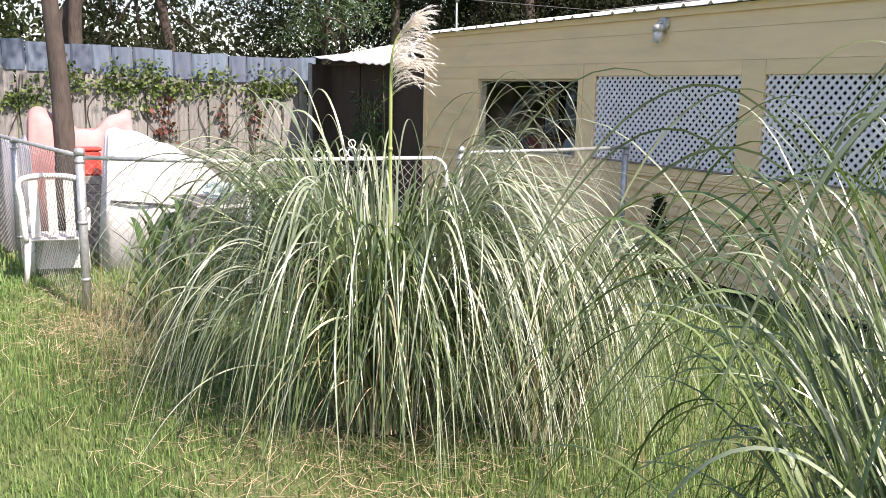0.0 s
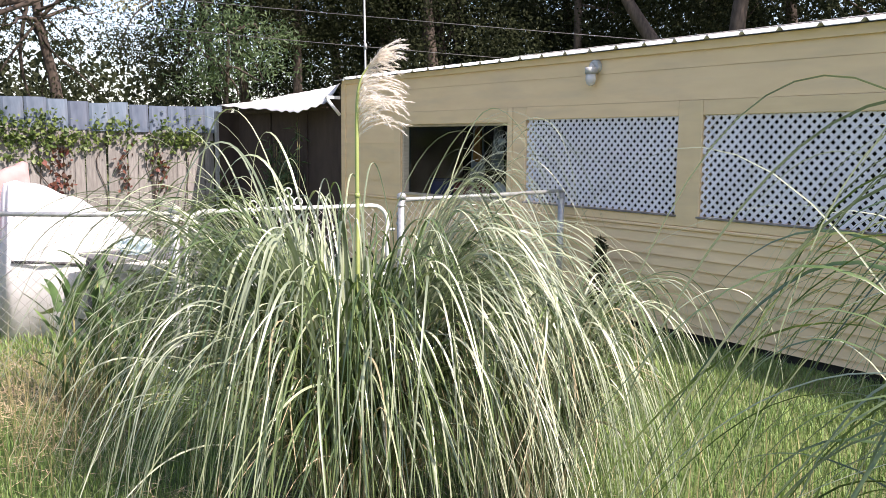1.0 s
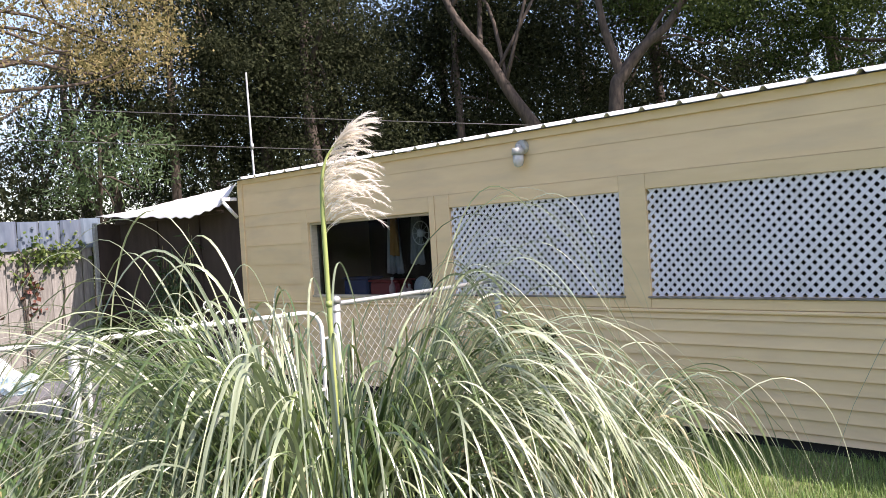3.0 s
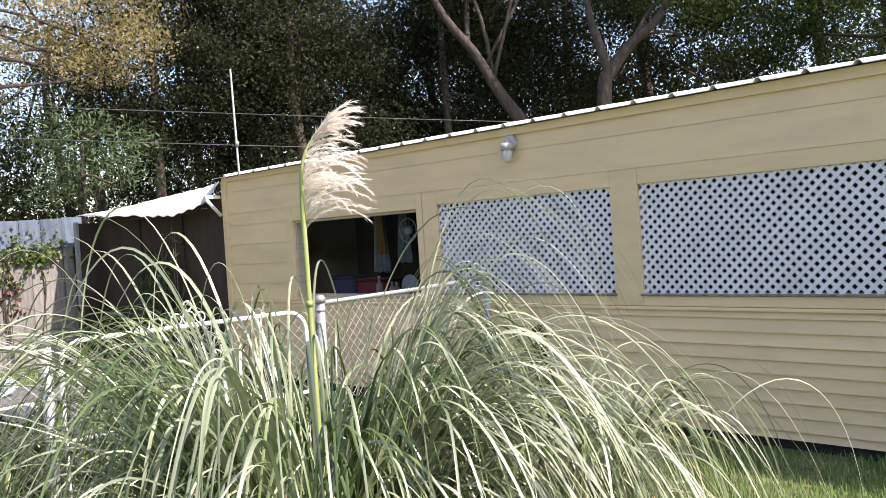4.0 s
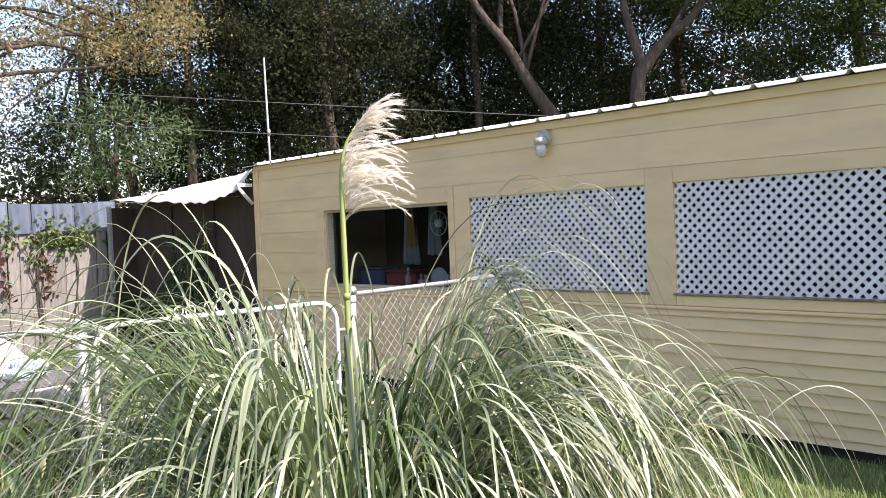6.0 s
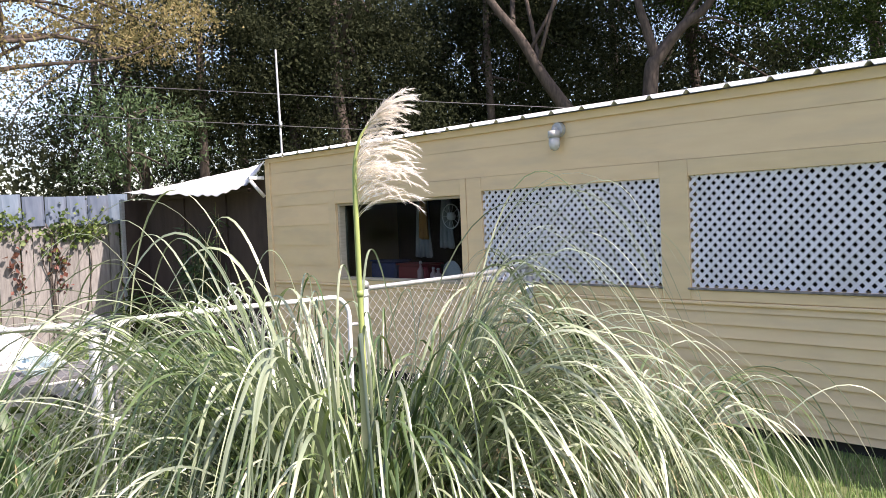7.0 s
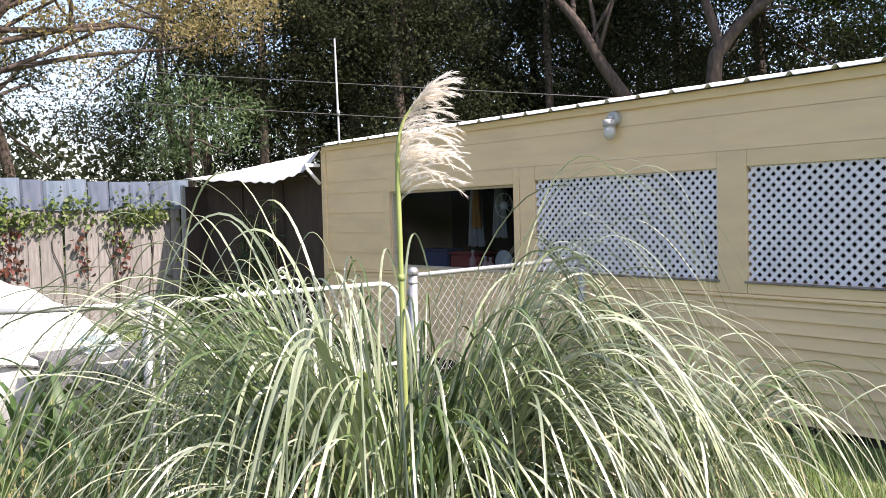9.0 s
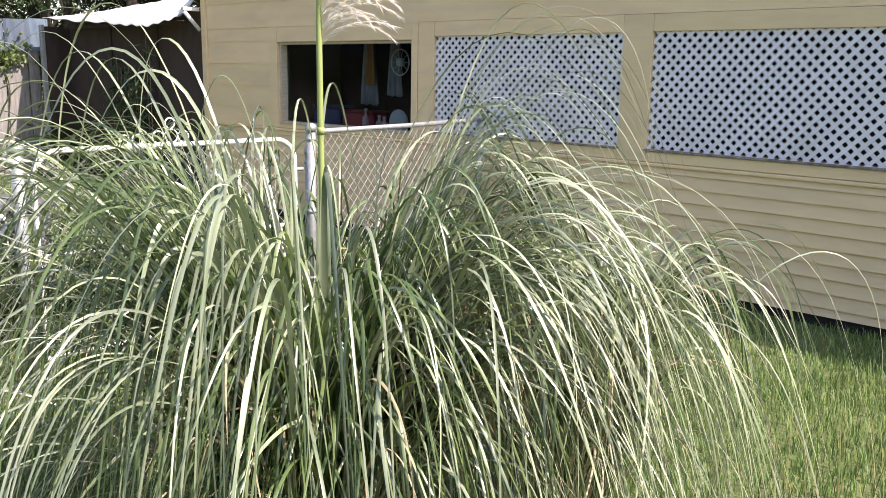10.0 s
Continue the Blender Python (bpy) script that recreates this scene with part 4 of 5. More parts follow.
def build_small_shrub():
    r = np.random.default_rng(33)
    t = thing("young_conifer", "small dark green conifer growing against the house wall", "shrub", (-0.78, -0.30, 0.0))
    tube_part("stem", [(0, 0, 0), (0.01, 0, 0.4), (0, 0, 0.80)], [0.012, 0.008, 0.003], BARK, t, 6)
    z = r.uniform(0.05, 0.8, 1500)
    rad = (0.85 - z) * 0.26 * r.uniform(0.2, 1, 1500)
    a = r.uniform(0, 6.28, 1500)
    v, f = leaf_cloud(np.stack([rad * np.cos(a), rad * np.sin(a), z], 1), 0.05, r, 0.1, 0.28)
    array_object("foliage", v, f, LEAF_DARK, t, smooth=False, kind="stuff")


build_small_shrub()


CABLES = (((-11.8, -3.9, 3.98), (2.0, 10.7, 2.75), 0.12), ((-11.6, -3.9, 3.60), (-3.0, 7.1, 2.78), 0.10))


def build_cables():
    for a, b, sag in CABLES:
        a, b = set_back(a), set_back(b)
        t = thing("overhead_cable", "thin black overhead cable crossing the yard", "cable", a, group="overhead cables")
        A, B = Vector((0, 0, 0)), Vector(b) - Vector(a)
        pts = [A.lerp(B, u) - Vector((0, 0, sag * 4 * u * (1 - u))) for u in np.linspace(0, 1, 16)]
        tube_part("wire", pts, [0.007] * 16, CABLE_GREY, t, 5)


build_cables()

# ---------------------------------------------------------------- trees
def build_trees():
    W = "tall dark evergreen tree behind the house"
    # leaning trunk and forked trunk that show over the roof
    tree("tall leafy tree with a leaning bare trunk", [(-3.6, 7.2, 0), (-4.15, 7.1, 2.7), (-4.63, 6.93, 3.5), (-4.94, 6.77, 4.04), (-5.24, 6.59, 4.68), (-5.73, 6.29, 5.52), (-6.2, 6.1, 7.0)], 0.15,
         [((-5.4, 8.2, 6.6), (2.6, 1.6, 2.2), 140, 300, 0.34)], 0.085, LEAF_DARK, 101)
    tree("forked tree with pale bark behind the house", [(-3.2, 6.9, 0), (-3.11, 6.92, 3.58), (-2.98, 6.97, 4.06), (-2.63, 7.1, 4.5), (-2.16, 7.26, 4.97), (-1.5, 7.4, 6.6)], 0.14,
         [((-1.6, 8.2, 6.6), (2.6, 1.7, 2.3), 140, 300, 0.34)], 0.085, LEAF_MID, 102, fork=((-3.0, 6.97, 4.0), (-3.15, 6.9, 4.56), (-3.26, 6.85, 5.1), (-3.4, 6.8, 6.6)))
    tree("slender tree with a straight dark trunk", [(-6.35, 7.4, 0), (-6.36, 7.4, 3.4), (-6.4, 7.4, 5.4), (-6.3, 7.4, 7.4)], 0.10,
         [((-6.6, 8.6, 4.9), (2.2, 1.2, 2.4), 120, 300, 0.42)], 0.09, LEAF_DARK, 103)
    for k, (x, y, h, mat) in enumerate(((-9.2, 6.8, 6.2, LEAF_DARK), (-8.2, 9.8, 7.2, LEAF_DARK), (-3.6, 10.4, 7.4, LEAF_DARK), (0.8, 9.2, 6.8, LEAF_MID),
                                        (3.6, 8.4, 6.4, LEAF_MID), (6.5, 9.5, 7.0, LEAF_DARK), (-6.0, 12.2, 8.0, LEAF_DARK), (-0.8, 12.6, 8.0, LEAF_DARK), (-11.4, 9.8, 7.5, LEAF_DARK), (-8.4, 5.6, 6.6, LEAF_DARK), (-13.0, 7.2, 7.6, LEAF_DARK))):
        n = 70 if k >= 9 else 120 if y > 9 else 160
        tree(W, [(x, y, 0), (x + 0.15, y, h * 0.35), (x - 0.1, y, h * 0.7), (x, y, h)], 0.16,
             [((x, y, h * 0.62), (2.3, 1.9, h * 0.46), n, 330, 0.33)], 0.088, mat, 110 + k)
    # the side yard: trunk by the fence, autumn tree, feathery tree, open woods
    tree("slim grey-barked tree inside the side yard", [(-3.39, -4.20, 0), (-3.39, -4.17, 1.33), (-3.39, -4.22, 2.3), (-3.46, -4.32, 3.6), (-3.5, -4.34, 5.2)], 0.085,
         [((-3.7, -4.5, 6.2), (1.6, 1.7, 1.2), 60, 160, 0.30)], 0.10, LEAF_MID, 130, limbs=6)
    tree("tree with yellow-brown autumn leaves beyond the fence", [(-9.6, -2.4, 0), (-9.5, -2.3, 2.4), (-9.3, -1.7, 3.4), (-9.0, -0.9, 4.6), (-8.9, -0.4, 6.2)], 0.15,
         [((-9.2, -0.9, 5.1), (1.3, 3.6, 1.5), 140, 120, 0.20), ((-9.3, 2.0, 5.3), (0.9, 1.3, 1.3), 60, 120, 0.2)], 0.075, LEAF_AUTUMN, 131, limbs=9)
    tree("bare-limbed tree beyond the fence", [(-9.2, -2.25, 0), (-9.1, -2.25, 2.5), (-9.0, -2.2, 3.3), (-9.1, -2.3, 4.6), (-9.3, -2.9, 6.2)], 0.11,
         [((-9.6, -4.2, 4.8), (1.4, 2.2, 1.8), 80, 130, 0.30)], 0.09, LEAF_MID, 132, limbs=12)
    tree("feathery green tree beyond the fence", [(-9.4, 1.7, 0), (-9.3, 1.75, 1.8), (-9.2, 1.8, 3.4)], 0.08,
         [((-9.2, 1.8, 3.2), (1.0, 1.1, 0.7), 34, 75, 0.24)], 0.12, LEAF_FERN, 133, limbs=10, ratio=0.3)
    for k, (x, y, h, n) in enumerate(((-13.5, 0.8, 5.6, 60), (-13.0, -3.8, 5.4, 85), (-14.0, 4.5, 6.4, 55), (-12.5, -7.5, 6.0, 100), (-9.0, -7.5, 5.5, 90), (-11.6, 3.6, 5.8, 60))):
        tree("leafy green tree beyond the board fence", [(x, y, 0), (x + 0.1, y + 0.1, h * 0.4), (x, y - 0.2, h * 0.75), (x, y, h)], 0.14,
             [((x, y, h * 0.58), (1.9, 2.1, h * 0.44), n, 280, 0.29)], 0.08, LEAF_MID if k in (1, 3) else LEAF_DARK, 140 + k, limbs=12)
    for k, (x, y, h) in enumerate(((-10.2, -4.75, 6.0), (-10.8, -4.35, 6.4), (-10.0, -3.75, 5.8), (-11.5, -3.2, 6.2))):
        tree("dark slim-trunked tree beyond the board fence", [(x, y, 0), (x + 0.05, y + 0.05, h * 0.35), (x - 0.05, y - 0.1, h * 0.7), (x, y, h)], 0.12,
             [((x - 0.6, y, h * 0.75), (1.3, 1.3, h * 0.25), 40, 170, 0.30)], 0.085, LEAF_MID, 160 + k, limbs=6)
    tree("tall dark evergreen tree behind the porch", [(-9.7, 5.6, 0), (-9.6, 5.6, 3.0), (-9.7, 5.7, 6.0), (-9.6, 5.6, 8.4)], 0.15,
         [((-9.5, 5.6, 6.7), (1.7, 1.6, 1.9), 110, 330, 0.40)], 0.095, LEAF_DARK, 171)
    tree("dark evergreen tree beyond the board fence", [(-10.0, 3.7, 0), (-9.9, 3.7, 2.4), (-10.0, 3.8, 5.0), (-9.9, 3.7, 7.4)], 0.12,
         [((-9.9, 3.8, 5.0), (1.2, 1.5, 2.4), 100, 300, 0.30)], 0.085, LEAF_DARK, 172)
    # far woods that close the place on every side
    r = np.random.default_rng(77)
    spots = []
    for k in range(560):
        a = r.uniform(0, 2 * math.pi)
        rad = r.uniform(32, 40)
        c = np.array([rad * math.cos(a) - 2, rad * math.sin(a), r.uniform(0.5, 5.0 + (4.5 if math.sin(a) > 0.5 else 0.0))])
        n = 170
        spots.append(c + r.normal(size=(n, 3)) * np.array([1.5, 1.5, 1.2]))
    v, f = leaf_cloud(np.concatenate(spots), 0.38, r, 0.3, 0.6)
    tagged(array_object("far_woods", v, f, LEAF_DARK, smooth=False), "belt of dark woods all round the yard", "woods", kind="stuff")


build_trees()


# ---------------------------------------------------------------- pampas grass
RIGHT, LEFT, FRONT, BACK = 0.75, -2.36, -0.60, 2.5       # the ways the fans fall


def build_pampas(centre, seed, label, fans, dry):
    """A clump of fans; each fan is (kind, count, way, spread, heights, reaches, drops, widths)."""
    r = np.random.default_rng(seed)
    t = thing("pampas_grass", label, "ornamental grass", (centre[0], centre[1], 0.0), group="pampas grass clumps")
    # mass is coloured as shaded, pale and thin as catching the sun
    kinds = {"mass": (BLADE_SHADED, "leaf_mass", "dense arching green leaves with inner shade put into their colour"), "pale": (BLADE_PALE_LIT, "pale_leaves", "pale drooping outer leaves with sun sheen put into their colour"),
             "thin": (BLADE_PALE_LIT, "fine_leaves", "thread-thin drooping leaf ends")}
    heap = {}
    for kind, n, way, spread, high, reach, drop, width in fans:
        az = r.uniform(-np.pi, np.pi, n) if spread > 3 else way + r.normal(0, spread, n)
        rad = 0.24 * np.sqrt(r.random(n))
        turn = az + r.normal(0, 0.7, n)
        base = np.stack([rad * np.cos(turn), rad * np.sin(turn), r.uniform(0, 0.08, n)], 1)
        q = r.random(n)
        hi = high[0] + (high[1] - high[0]) * q
        re = reach[0] + (reach[1] - reach[0]) * np.clip(q * 0.5 + r.random(n) * 0.6, 0, 1)
        dr = np.minimum(r.uniform(drop[0], drop[1], n), hi - 0.06)
        wi = r.uniform(width[0], width[1], n)
        if kind == "leaf":
            for k in range(n):
                if k % 2 == 0 or k < 3:
                    v, f = hanging(np.zeros((1, 3)), np.zeros(1), re[k:k + 1], hi[k:k + 1], dr[k:k + 1], wi[k:k + 1], segs=26, r=r)
                    me = bpy.data.meshes.new("leaf")
                    me.from_pydata(v.tolist(), [], f.tolist())
                    me.polygons.foreach_set("use_smooth", [True] * len(me.polygons))
                    me.materials.append(BLADE_ONE)
                ob = new("leaf", me)
                ob.parent = t
                ob.location = base[k]
                ob.rotation_euler = (0, 0, float(az[k]))
        else:
            heap.setdefault(kind, []).append(hanging(base, az, re, hi, dr, wi, segs=22, r=r))
    for kind, bits in heap.items():
        mat, name, words = kinds[kind]
        verts, faces, at = [], [], 0
        for v, f in bits:
            verts.append(v)
            faces.append(f + at)
            at += len(v)
        array_object(name, np.concatenate(verts), np.concatenate(faces), mat, t, words, kind="stuff")
    az = r.uniform(-np.pi, np.pi, dry)
    base = np.stack([0.22 * np.cos(az), 0.22 * np.sin(az), np.full(dry, 0.02)], 1)
    v, f = hanging(base, az, r.uniform(0.1, 0.55, dry), r.uniform(0.3, 0.95, dry), r.uniform(0.1, 0.5, dry).clip(0, 0.25), r.uniform(0.006, 0.013, dry), segs=14, twist=0.7, r=r)
    array_object("dry_leaves", v, f, BLADE_DRY, t, "dry straw-coloured leaves low in the clump", kind="stuff")
    return t


MAIN = (1.06, -3.83)
BROAD, USUAL, FINE = (0.016, 0.023), (0.008, 0.017), (0.005, 0.008)
main_clump = build_pampas(MAIN, 5, "tall arching pampas grass with a single cream plume", (
    ("leaf", 9, LEFT, 0.45, (1.50, 1.72), (0.65, 1.20), (0.8, 1.4), (0.013, 0.020)),
    ("leaf", 16, LEFT, 0.60, (1.10, 1.46), (0.15, 0.45), (0.1, 0.4), USUAL),
    ("leaf", 16, LEFT, 0.80, (1.05, 1.36), (0.30, 0.90), (0.2, 0.6), USUAL),
    ("leaf", 46, LEFT, 0.55, (0.95, 1.44), (0.60, 1.45), (0.3, 1.0), USUAL),
    ("leaf", 40, RIGHT, 0.35, (1.10, 1.46), (0.45, 0.95), (0.4, 1.1), USUAL),
    ("leaf", 24, -1.15, 0.20, (1.02, 1.26), (0.45, 0.80), (0.8, 1.25), BROAD),
    ("leaf", 10, FRONT, 0.60, (0.45, 0.85), (0.45, 0.85), (0.3, 0.7), USUAL),
    ("leaf", 12, -0.75, 0.55, (0.60, 0.98), (0.80, 1.20), (0.5, 0.9), USUAL),
    ("leaf", 22, 0.10, 0.28, (0.70, 1.12), (0.60, 1.15), (0.5, 1.0), USUAL),
    ("leaf", 44, 0.62, 0.30, (0.92, 1.26), (0.75, 1.25), (0.5, 1.1), USUAL),
    ("leaf", 30, -1.75, 0.40, (0.60, 1.15), (0.60, 1.20), (0.4, 1.1), USUAL),
    ("leaf", 12, 0.0, 9.0, (1.15, 1.48), (0.12, 0.32), (0.15, 0.5), USUAL),
    ("pale", 50, LEFT, 0.40, (0.85, 1.32), (0.70, 1.45), (0.2, 0.8), USUAL),
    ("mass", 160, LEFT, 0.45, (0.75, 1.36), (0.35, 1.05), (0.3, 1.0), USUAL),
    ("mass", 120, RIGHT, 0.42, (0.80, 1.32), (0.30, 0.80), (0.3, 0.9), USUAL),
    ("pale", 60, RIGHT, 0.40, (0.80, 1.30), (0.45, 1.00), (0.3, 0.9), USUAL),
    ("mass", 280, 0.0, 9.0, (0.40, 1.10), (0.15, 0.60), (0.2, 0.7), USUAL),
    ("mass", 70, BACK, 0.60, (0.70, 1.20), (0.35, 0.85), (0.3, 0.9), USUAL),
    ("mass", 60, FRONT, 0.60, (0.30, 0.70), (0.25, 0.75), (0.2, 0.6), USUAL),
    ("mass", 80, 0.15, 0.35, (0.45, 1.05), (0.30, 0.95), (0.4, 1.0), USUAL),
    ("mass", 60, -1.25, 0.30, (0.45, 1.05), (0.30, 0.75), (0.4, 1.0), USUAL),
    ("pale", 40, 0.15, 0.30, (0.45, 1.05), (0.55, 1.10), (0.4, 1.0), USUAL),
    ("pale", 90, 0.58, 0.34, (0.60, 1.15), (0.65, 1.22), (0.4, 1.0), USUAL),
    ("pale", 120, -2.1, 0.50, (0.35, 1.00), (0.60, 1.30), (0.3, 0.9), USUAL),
    ("thin", 44, RIGHT, 0.24, (1.34, 1.68), (0.60, 1.05), (0.10, 0.5), FINE),
    ("thin", 46, 0.62, 0.22, (0.90, 1.24), (0.95, 1.36), (0.5, 1.1), FINE),
    ("thin", 40, LEFT, 0.40, (1.05, 1.38), (0.90, 1.60), (0.05, 0.4), FINE),
), 260)
build_pampas((1.45, -3.22), 6, "wide drooping pampas grass clump behind the plumed one", (
    ("leaf", 34, 0.70, 0.55, (0.60, 1.02), (0.40, 0.85), (0.4, 0.9), (0.009, 0.016)),
    ("leaf", 12, 0.0, 9.0, (0.60, 1.05), (0.25, 0.60), (0.3, 0.8), (0.009, 0.016)),
    ("mass", 120, 0.5, 1.20, (0.40, 1.00), (0.20, 0.70), (0.2, 0.8), (0.009, 0.016)),
    ("pale", 70, 0.65, 0.55, (0.40, 0.98), (0.30, 0.80), (0.3, 0.8), (0.009, 0.016)),
    ("thin", 24, 0.70, 0.45, (0.70, 1.08), (0.50, 0.95), (0.3, 0.8), FINE),
), 130)
AWAY = 2.9
build_pampas((4.35, -4.20), 8, "pampas grass clump with thin leaves beside the path", (
    ("leaf", 1, -2.30, 0.02, (1.42, 1.46), (0.98, 1.05), (0.03, 0.06), (0.005, 0.006)),
    ("leaf", 56, AWAY, 0.45, (0.80, 1.75), (0.45, 1.15), (0.10, 0.7), (0.008, 0.015)),
    ("leaf", 40, 0.0, 9.0, (1.10, 1.95), (0.15, 0.55), (0.05, 0.4), (0.007, 0.013)),
    ("mass", 330, AWAY, 0.50, (0.40, 1.50), (0.35, 1.10), (0.10, 0.7), (0.007, 0.014)),
    ("mass", 180, 0.0, 9.0, (0.60, 1.80), (0.10, 0.55), (0.05, 0.5), (0.007, 0.013)),
    ("thin", 40, AWAY, 0.40, (0.80, 1.60), (0.60, 1.25), (0.05, 0.5), FINE),
), 50)


def build_plume():
    """Flower stalk with its one-sided feathery plume, blown towards the house."""
    r = np.random.default_rng(15)
    side = Vector((math.cos(0.78), math.sin(0.78), 0.0))
    low = Vector((-0.005, 0.02, 1.585))
    axis_line = [low, low + Vector((0, 0, 0.12)), low + side * 0.005 + Vector((0, 0, 0.22)), low + side * 0.03 + Vector((0, 0, 0.30)), low + side * 0.09 + Vector((0, 0, 0.365))]
    line = smooth_line([(0.03, 0.0, 0.05), (0.02, 0.01, 0.6), (0.0, 0.02, 1.1)] + axis_line, 6)
    tube_part("plume_stalk", line, [0.0095 - 0.0085 * (i / (len(line) - 1)) ** 3 for i in range(len(line))], STALK, main_clump, 8, "green flower stalk")
    for k in (8, 15):
        p = line[k]
        tube_part("stalk_node", [p - Vector((0, 0, 0.01)), p + Vector((0, 0, 0.01))], [0.0118, 0.0112], STALK, main_clump, 8)
    # feather branches: they leave the axis on one side, rise a little, then trail downwind and hang
    axis = np.array([tuple(p) for p in line[18:]])
    n = 82
    u = r.random(n)
    pos = u * (len(axis) - 1.001)
    i1 = pos.astype(int)
    base = axis[i1] + (axis[i1 + 1] - axis[i1]) * (pos - i1)[:, None]
    az = 0.78 + r.normal(0, 0.45, n)
    lean = r.uniform(0.15, 0.55, n) + 0.25 * u
    curl = r.uniform(1.3, 2.3, n) * (1.05 - 0.5 * u)
    length = (0.28 - 0.13 * u) * r.uniform(0.5, 1.15, n)
    v, f = arcs(base, az, lean, curl, length, np.full(n, 0.0022), segs=8, power=0.9, twist=1.2, droop_az=0.3, r=r)
    array_object("plume", v, f, PLUME_CORE, main_clump, "cream one-sided feathery plume", kind="stuff")
    # silky hairs, laid closely along the branches so that each stays a strand of its own
    pts = v.reshape(n, 9, 3, 3)[:, :, 1]
    m = 8200
    k = r.integers(0, n, m)
    s = r.uniform(1.2, 8, m)
    i0 = np.minimum(s.astype(int), 7)
    fr = (s - i0)[:, None]
    at = pts[k, i0] * (1 - fr) + pts[k, i0 + 1] * fr
    d = pts[k, i0 + 1] - pts[k, i0]
    d /= np.linalg.norm(d, axis=1, keepdims=True)
    d = d + r.normal(0, 0.17, (m, 3)) + np.array([0, 0, -0.12])
    d /= np.linalg.norm(d, axis=1, keepdims=True)
    across = np.cross(d, r.normal(size=(m, 3)))
    across /= np.linalg.norm(across, axis=1, keepdims=True)
    ln = r.uniform(0.015, 0.035, m)[:, None]
    vv = np.stack([at - across * 0.0006, at + across * 0.0006, at + d * ln * 0.6 + across * 0.0010, at + d * ln], 1).reshape(-1, 3)
    q = np.arange(m)[:, None] * 4
    array_object("plume_hairs", vv, np.concatenate([q + np.array([[0, 1, 2]]), q + np.array([[0, 2, 3]])]), PLUME, main_clump, "pale silky hairs of the plume", kind="stuff")


build_plume()


# ---------------------------------------------------------------- lawn, weeds, litter
WEED = material("weed_leaf", (0.05, 0.10, 0.028), (0.11, 0.19, 0.06), 0.45, 6.0, 4, per_object=0.35, translucent=0.3)


def build_lawn():
    r = np.random.default_rng(41)

    def blades(n, x0, x1, y0, y1, lo, hi, w, keep=None):
        x, y = r.uniform(x0, x1, n), r.uniform(y0, y1, n)
        if keep is not None:
            k = keep(x, y)
            x, y = x[k], y[k]
        n = len(x)
        h = r.uniform(lo, hi, n) * (0.7 + 0.5 * np.sin(x * 3.1 + np.sin(y * 2.3)) ** 2)
        a = r.uniform(0, 2 * np.pi, n)
        lean = r.uniform(0.1, 0.9, n) * h
        b = np.stack([x, y, np.full(n, -0.02)], 1)
        s = np.stack([-np.sin(a), np.cos(a), np.zeros(n)], 1) * w
        m = b + np.stack([np.cos(a) * lean * 0.35, np.sin(a) * lean * 0.35, h * 0.6 + 0.02], 1)
        t = b + np.stack([np.cos(a) * lean, np.sin(a) * lean, h * 0.95 + 0.02], 1)
        v = np.stack([b - s, b + s, m + s * 0.7, m - s * 0.7, t], 1).reshape(-1, 3)
        q = np.arange(n)[:, None] * 5
        return v, np.concatenate([q + np.array([[0, 1, 2]]), q + np.array([[0, 2, 3]]), q + np.array([[3, 2, 4]])])
    bare = lambda x, y: (np.hypot(x - MAIN[0], y - MAIN[1]) > 0.4) & (np.hypot((x + 1.6) / 1.3, (y + 4.7) / 0.6) + r.random(len(x)) * 0.7 > 0.9)
    v, f = blades(230000, -3.0, 6.2, -8.2, -0.02, 0.025, 0.07, 0.0024, bare)
    tagged(array_object("lawn_grass", v, f, LAWN, smooth=False), "short green lawn grass", "grass", kind="stuff")
    v, f = blades(40000, -9.5, -1.6, -10.0, -0.2, 0.04, 0.11, 0.005)
    tagged(array_object("side_yard_grass", v, f, LAWN, smooth=False), "rough green grass of the side yard", "grass", kind="stuff")
    n = 5600
    c = np.stack([r.normal(-1.5, 0.8, n), r.normal(-4.75, 0.35, n), r.uniform(0.0, 0.03, n)], 1)
    k = r.random(n) < 0.4
    c[k, 0], c[k, 1] = r.normal(1.2, 0.6, k.sum()), r.normal(-4.0, 0.55, k.sum())
    a = r.uniform(0, 6.28, n)
    v, f = arcs(c, a, r.uniform(1.1, 1.6, n), np.zeros(n), r.uniform(0.05, 0.16, n), np.full(n, 0.005), segs=2, r=r)
    tagged(array_object("dry_litter", v, f, DRY), "dry straw and leaf litter on the ground", "litter", kind="stuff")


build_lawn()


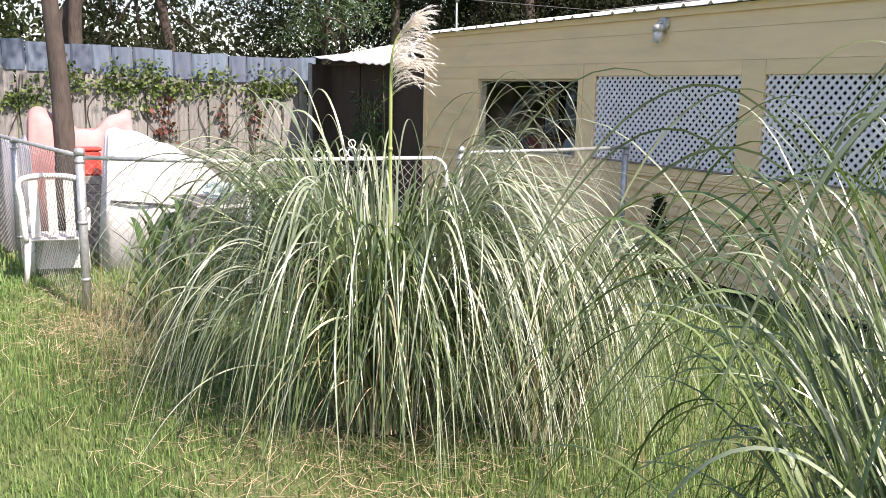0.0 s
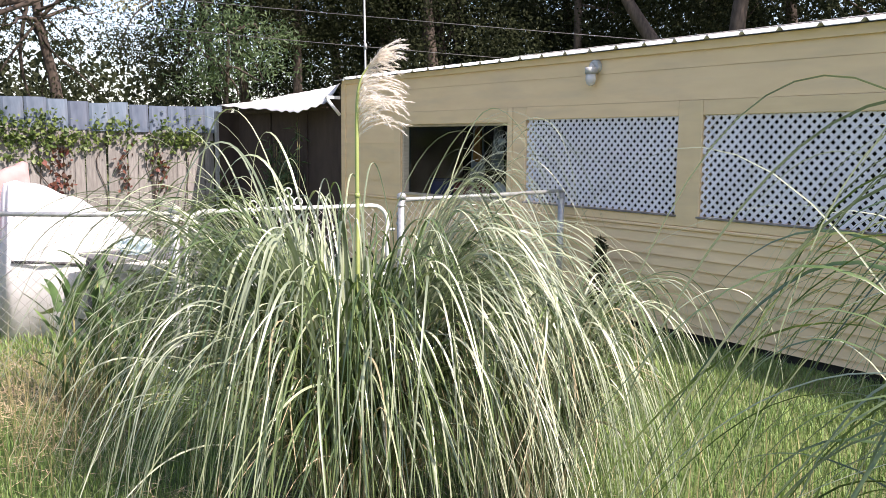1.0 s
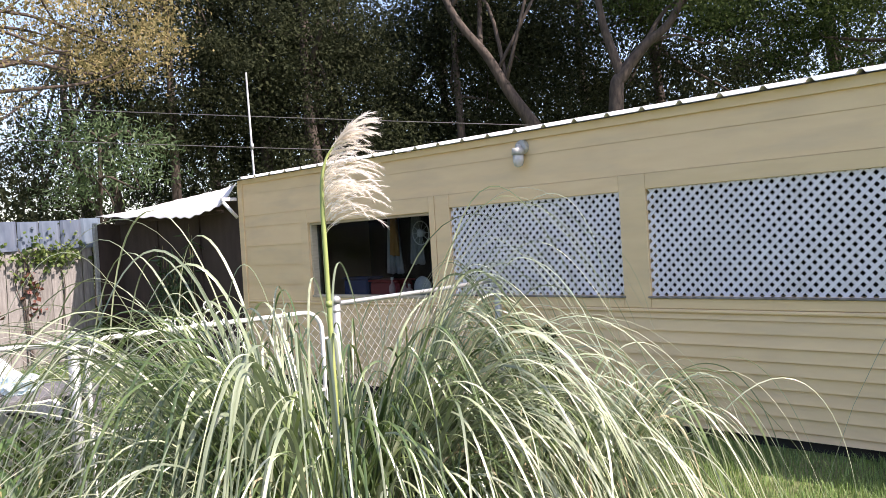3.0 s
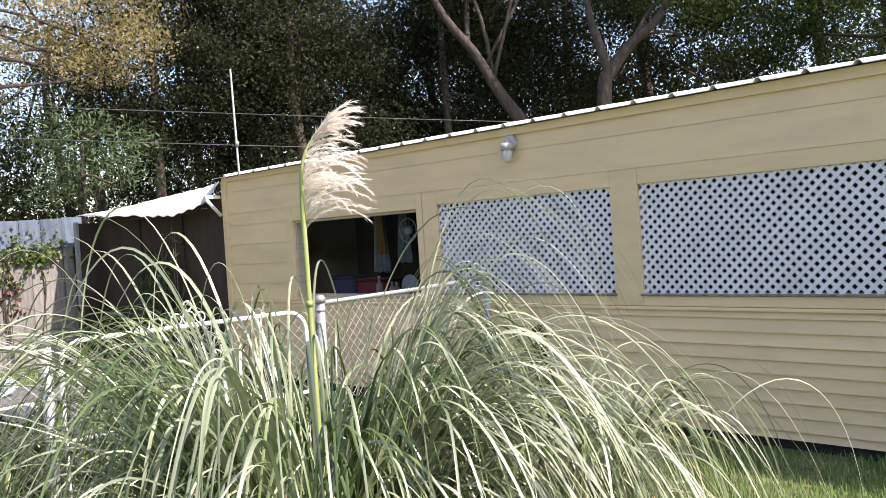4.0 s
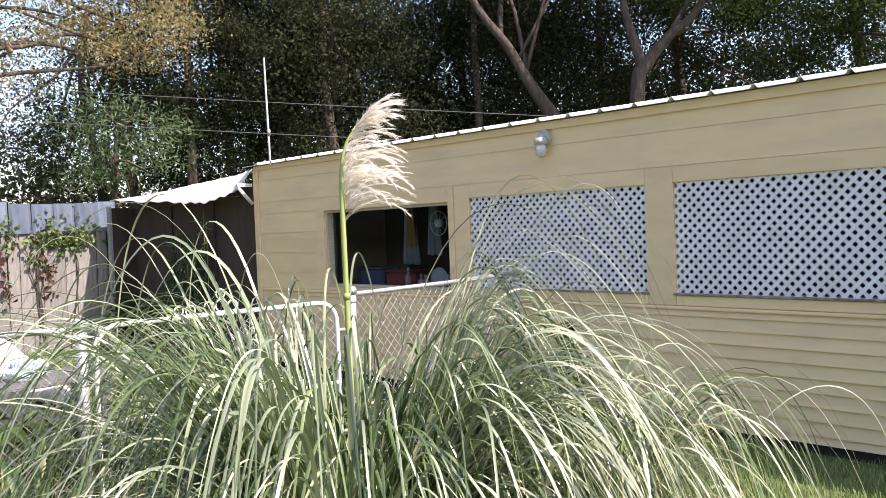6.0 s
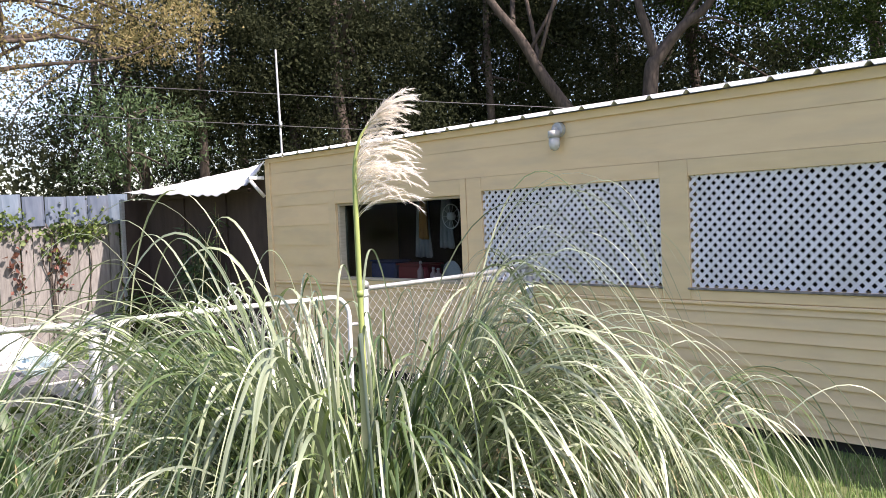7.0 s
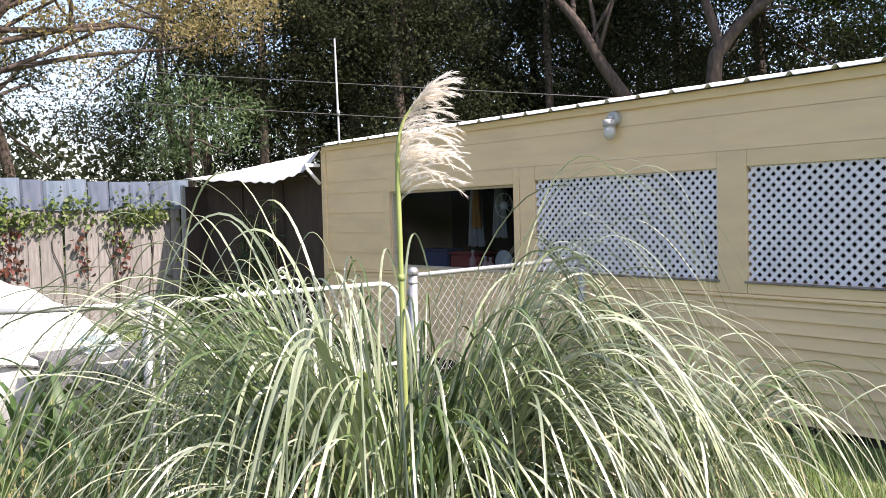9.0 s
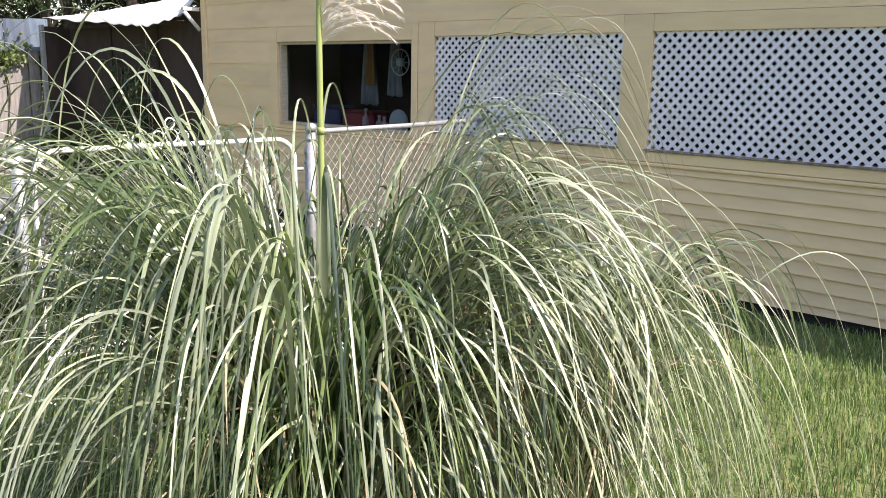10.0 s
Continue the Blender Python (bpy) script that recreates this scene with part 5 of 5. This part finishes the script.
def build_weeds():
    r = np.random.default_rng(52)
    n = 520
    c = np.zeros((n, 3))
    k = r.random(n)
    c[:, 0] = np.where(k < 0.45, r.normal(-0.4, 0.6, n), np.where(k < 0.7, r.normal(2.5, 0.4, n), r.normal(-1.1, 0.5, n)))
    c[:, 1] = np.where(k < 0.45, r.normal(-4.6, 0.35, n), np.where(k < 0.7, r.normal(-2.9, 0.45, n), r.normal(-4.4, 0.35, n)))
    a = r.uniform(0, 6.28, n)
    v, f = arcs(c, a, r.uniform(0.0, 0.25, n), r.uniform(0.0, 0.5, n), r.uniform(0.2, 0.62, n), np.full(n, 0.0045), segs=5, r=r)
    tagged(array_object("tall_weeds", v, f, STEM), "thin dry weed stems standing in the lawn", "weeds", kind="stuff")
    # leafy plants by the gate
    pts = []
    for x, y, h in ((-1.9, -3.9, 0.55), (-1.6, -3.5, 0.5), (-1.4, -2.9, 0.6), (-2.2, -3.6, 0.6), (-1.3, -1.9, 0.5), (-8.9, -0.35, 0.8)):
        m = 130
        pts.append(np.stack([x + r.normal(0, 0.17, m), y + r.normal(0, 0.15, m), np.abs(r.normal(0.5 * h, 0.3 * h, m))], 1))
    v, f = leaf_cloud(np.concatenate(pts), 0.17, r, 0.5, 0.25)
    tagged(array_object("gate_undergrowth", v, f, LEAF_MID, smooth=False), "leafy green undergrowth round the gate", "undergrowth", kind="stuff")


build_weeds()


def build_broad_weed(x, y, h, seed):
    """A tall weed: a stem with long upright leaves set round it."""
    r = np.random.default_rng(seed)
    t = thing("broadleaf_weed", "tall dark green weed with long leaves beside the chain-link fence", "weed", (x, y, 0.0), group="broad-leaved weeds")
    tube_part("stem", [Vector((0, 0, 0)), Vector((0.02, 0.01, h * 0.4)), Vector((0.0, 0.02, h * 0.8))], [0.009, 0.007, 0.003], STEM, t, 6)
    n = 13
    for k in range(n):
        u = 0.15 + 0.65 * k / (n - 1)
        ln = h * r.uniform(0.26, 0.42)
        v, f = arcs(np.zeros((1, 3)), np.zeros(1), np.array([r.uniform(0.25, 0.7)]), np.array([r.uniform(0.4, 1.5)]), np.array([ln]), np.array([r.uniform(0.035, 0.06)]), segs=8, r=r)
        me = bpy.data.meshes.new("leaf")
        me.from_pydata(v.tolist(), [], f.tolist())
        me.polygons.foreach_set("use_smooth", [True] * len(me.polygons))
        me.materials.append(WEED)
        ob = new("leaf", me)
        ob.parent = t
        ob.location = (0.0, 0.0, h * u)
        ob.rotation_euler = (0, 0, k * 2.4 + r.normal(0, 0.3))


for k, (x, y, h) in enumerate(((-0.90, -4.42, 1.00), (-0.70, -4.40, 0.92), (-1.05, -4.52, 0.90), (-0.50, -4.30, 0.84), (-0.85, -4.62, 0.78), (-0.35, -4.42, 0.70), (-1.10, -4.32, 0.74))):
    build_broad_weed(x, y, h, 300 + k)

build_siding()
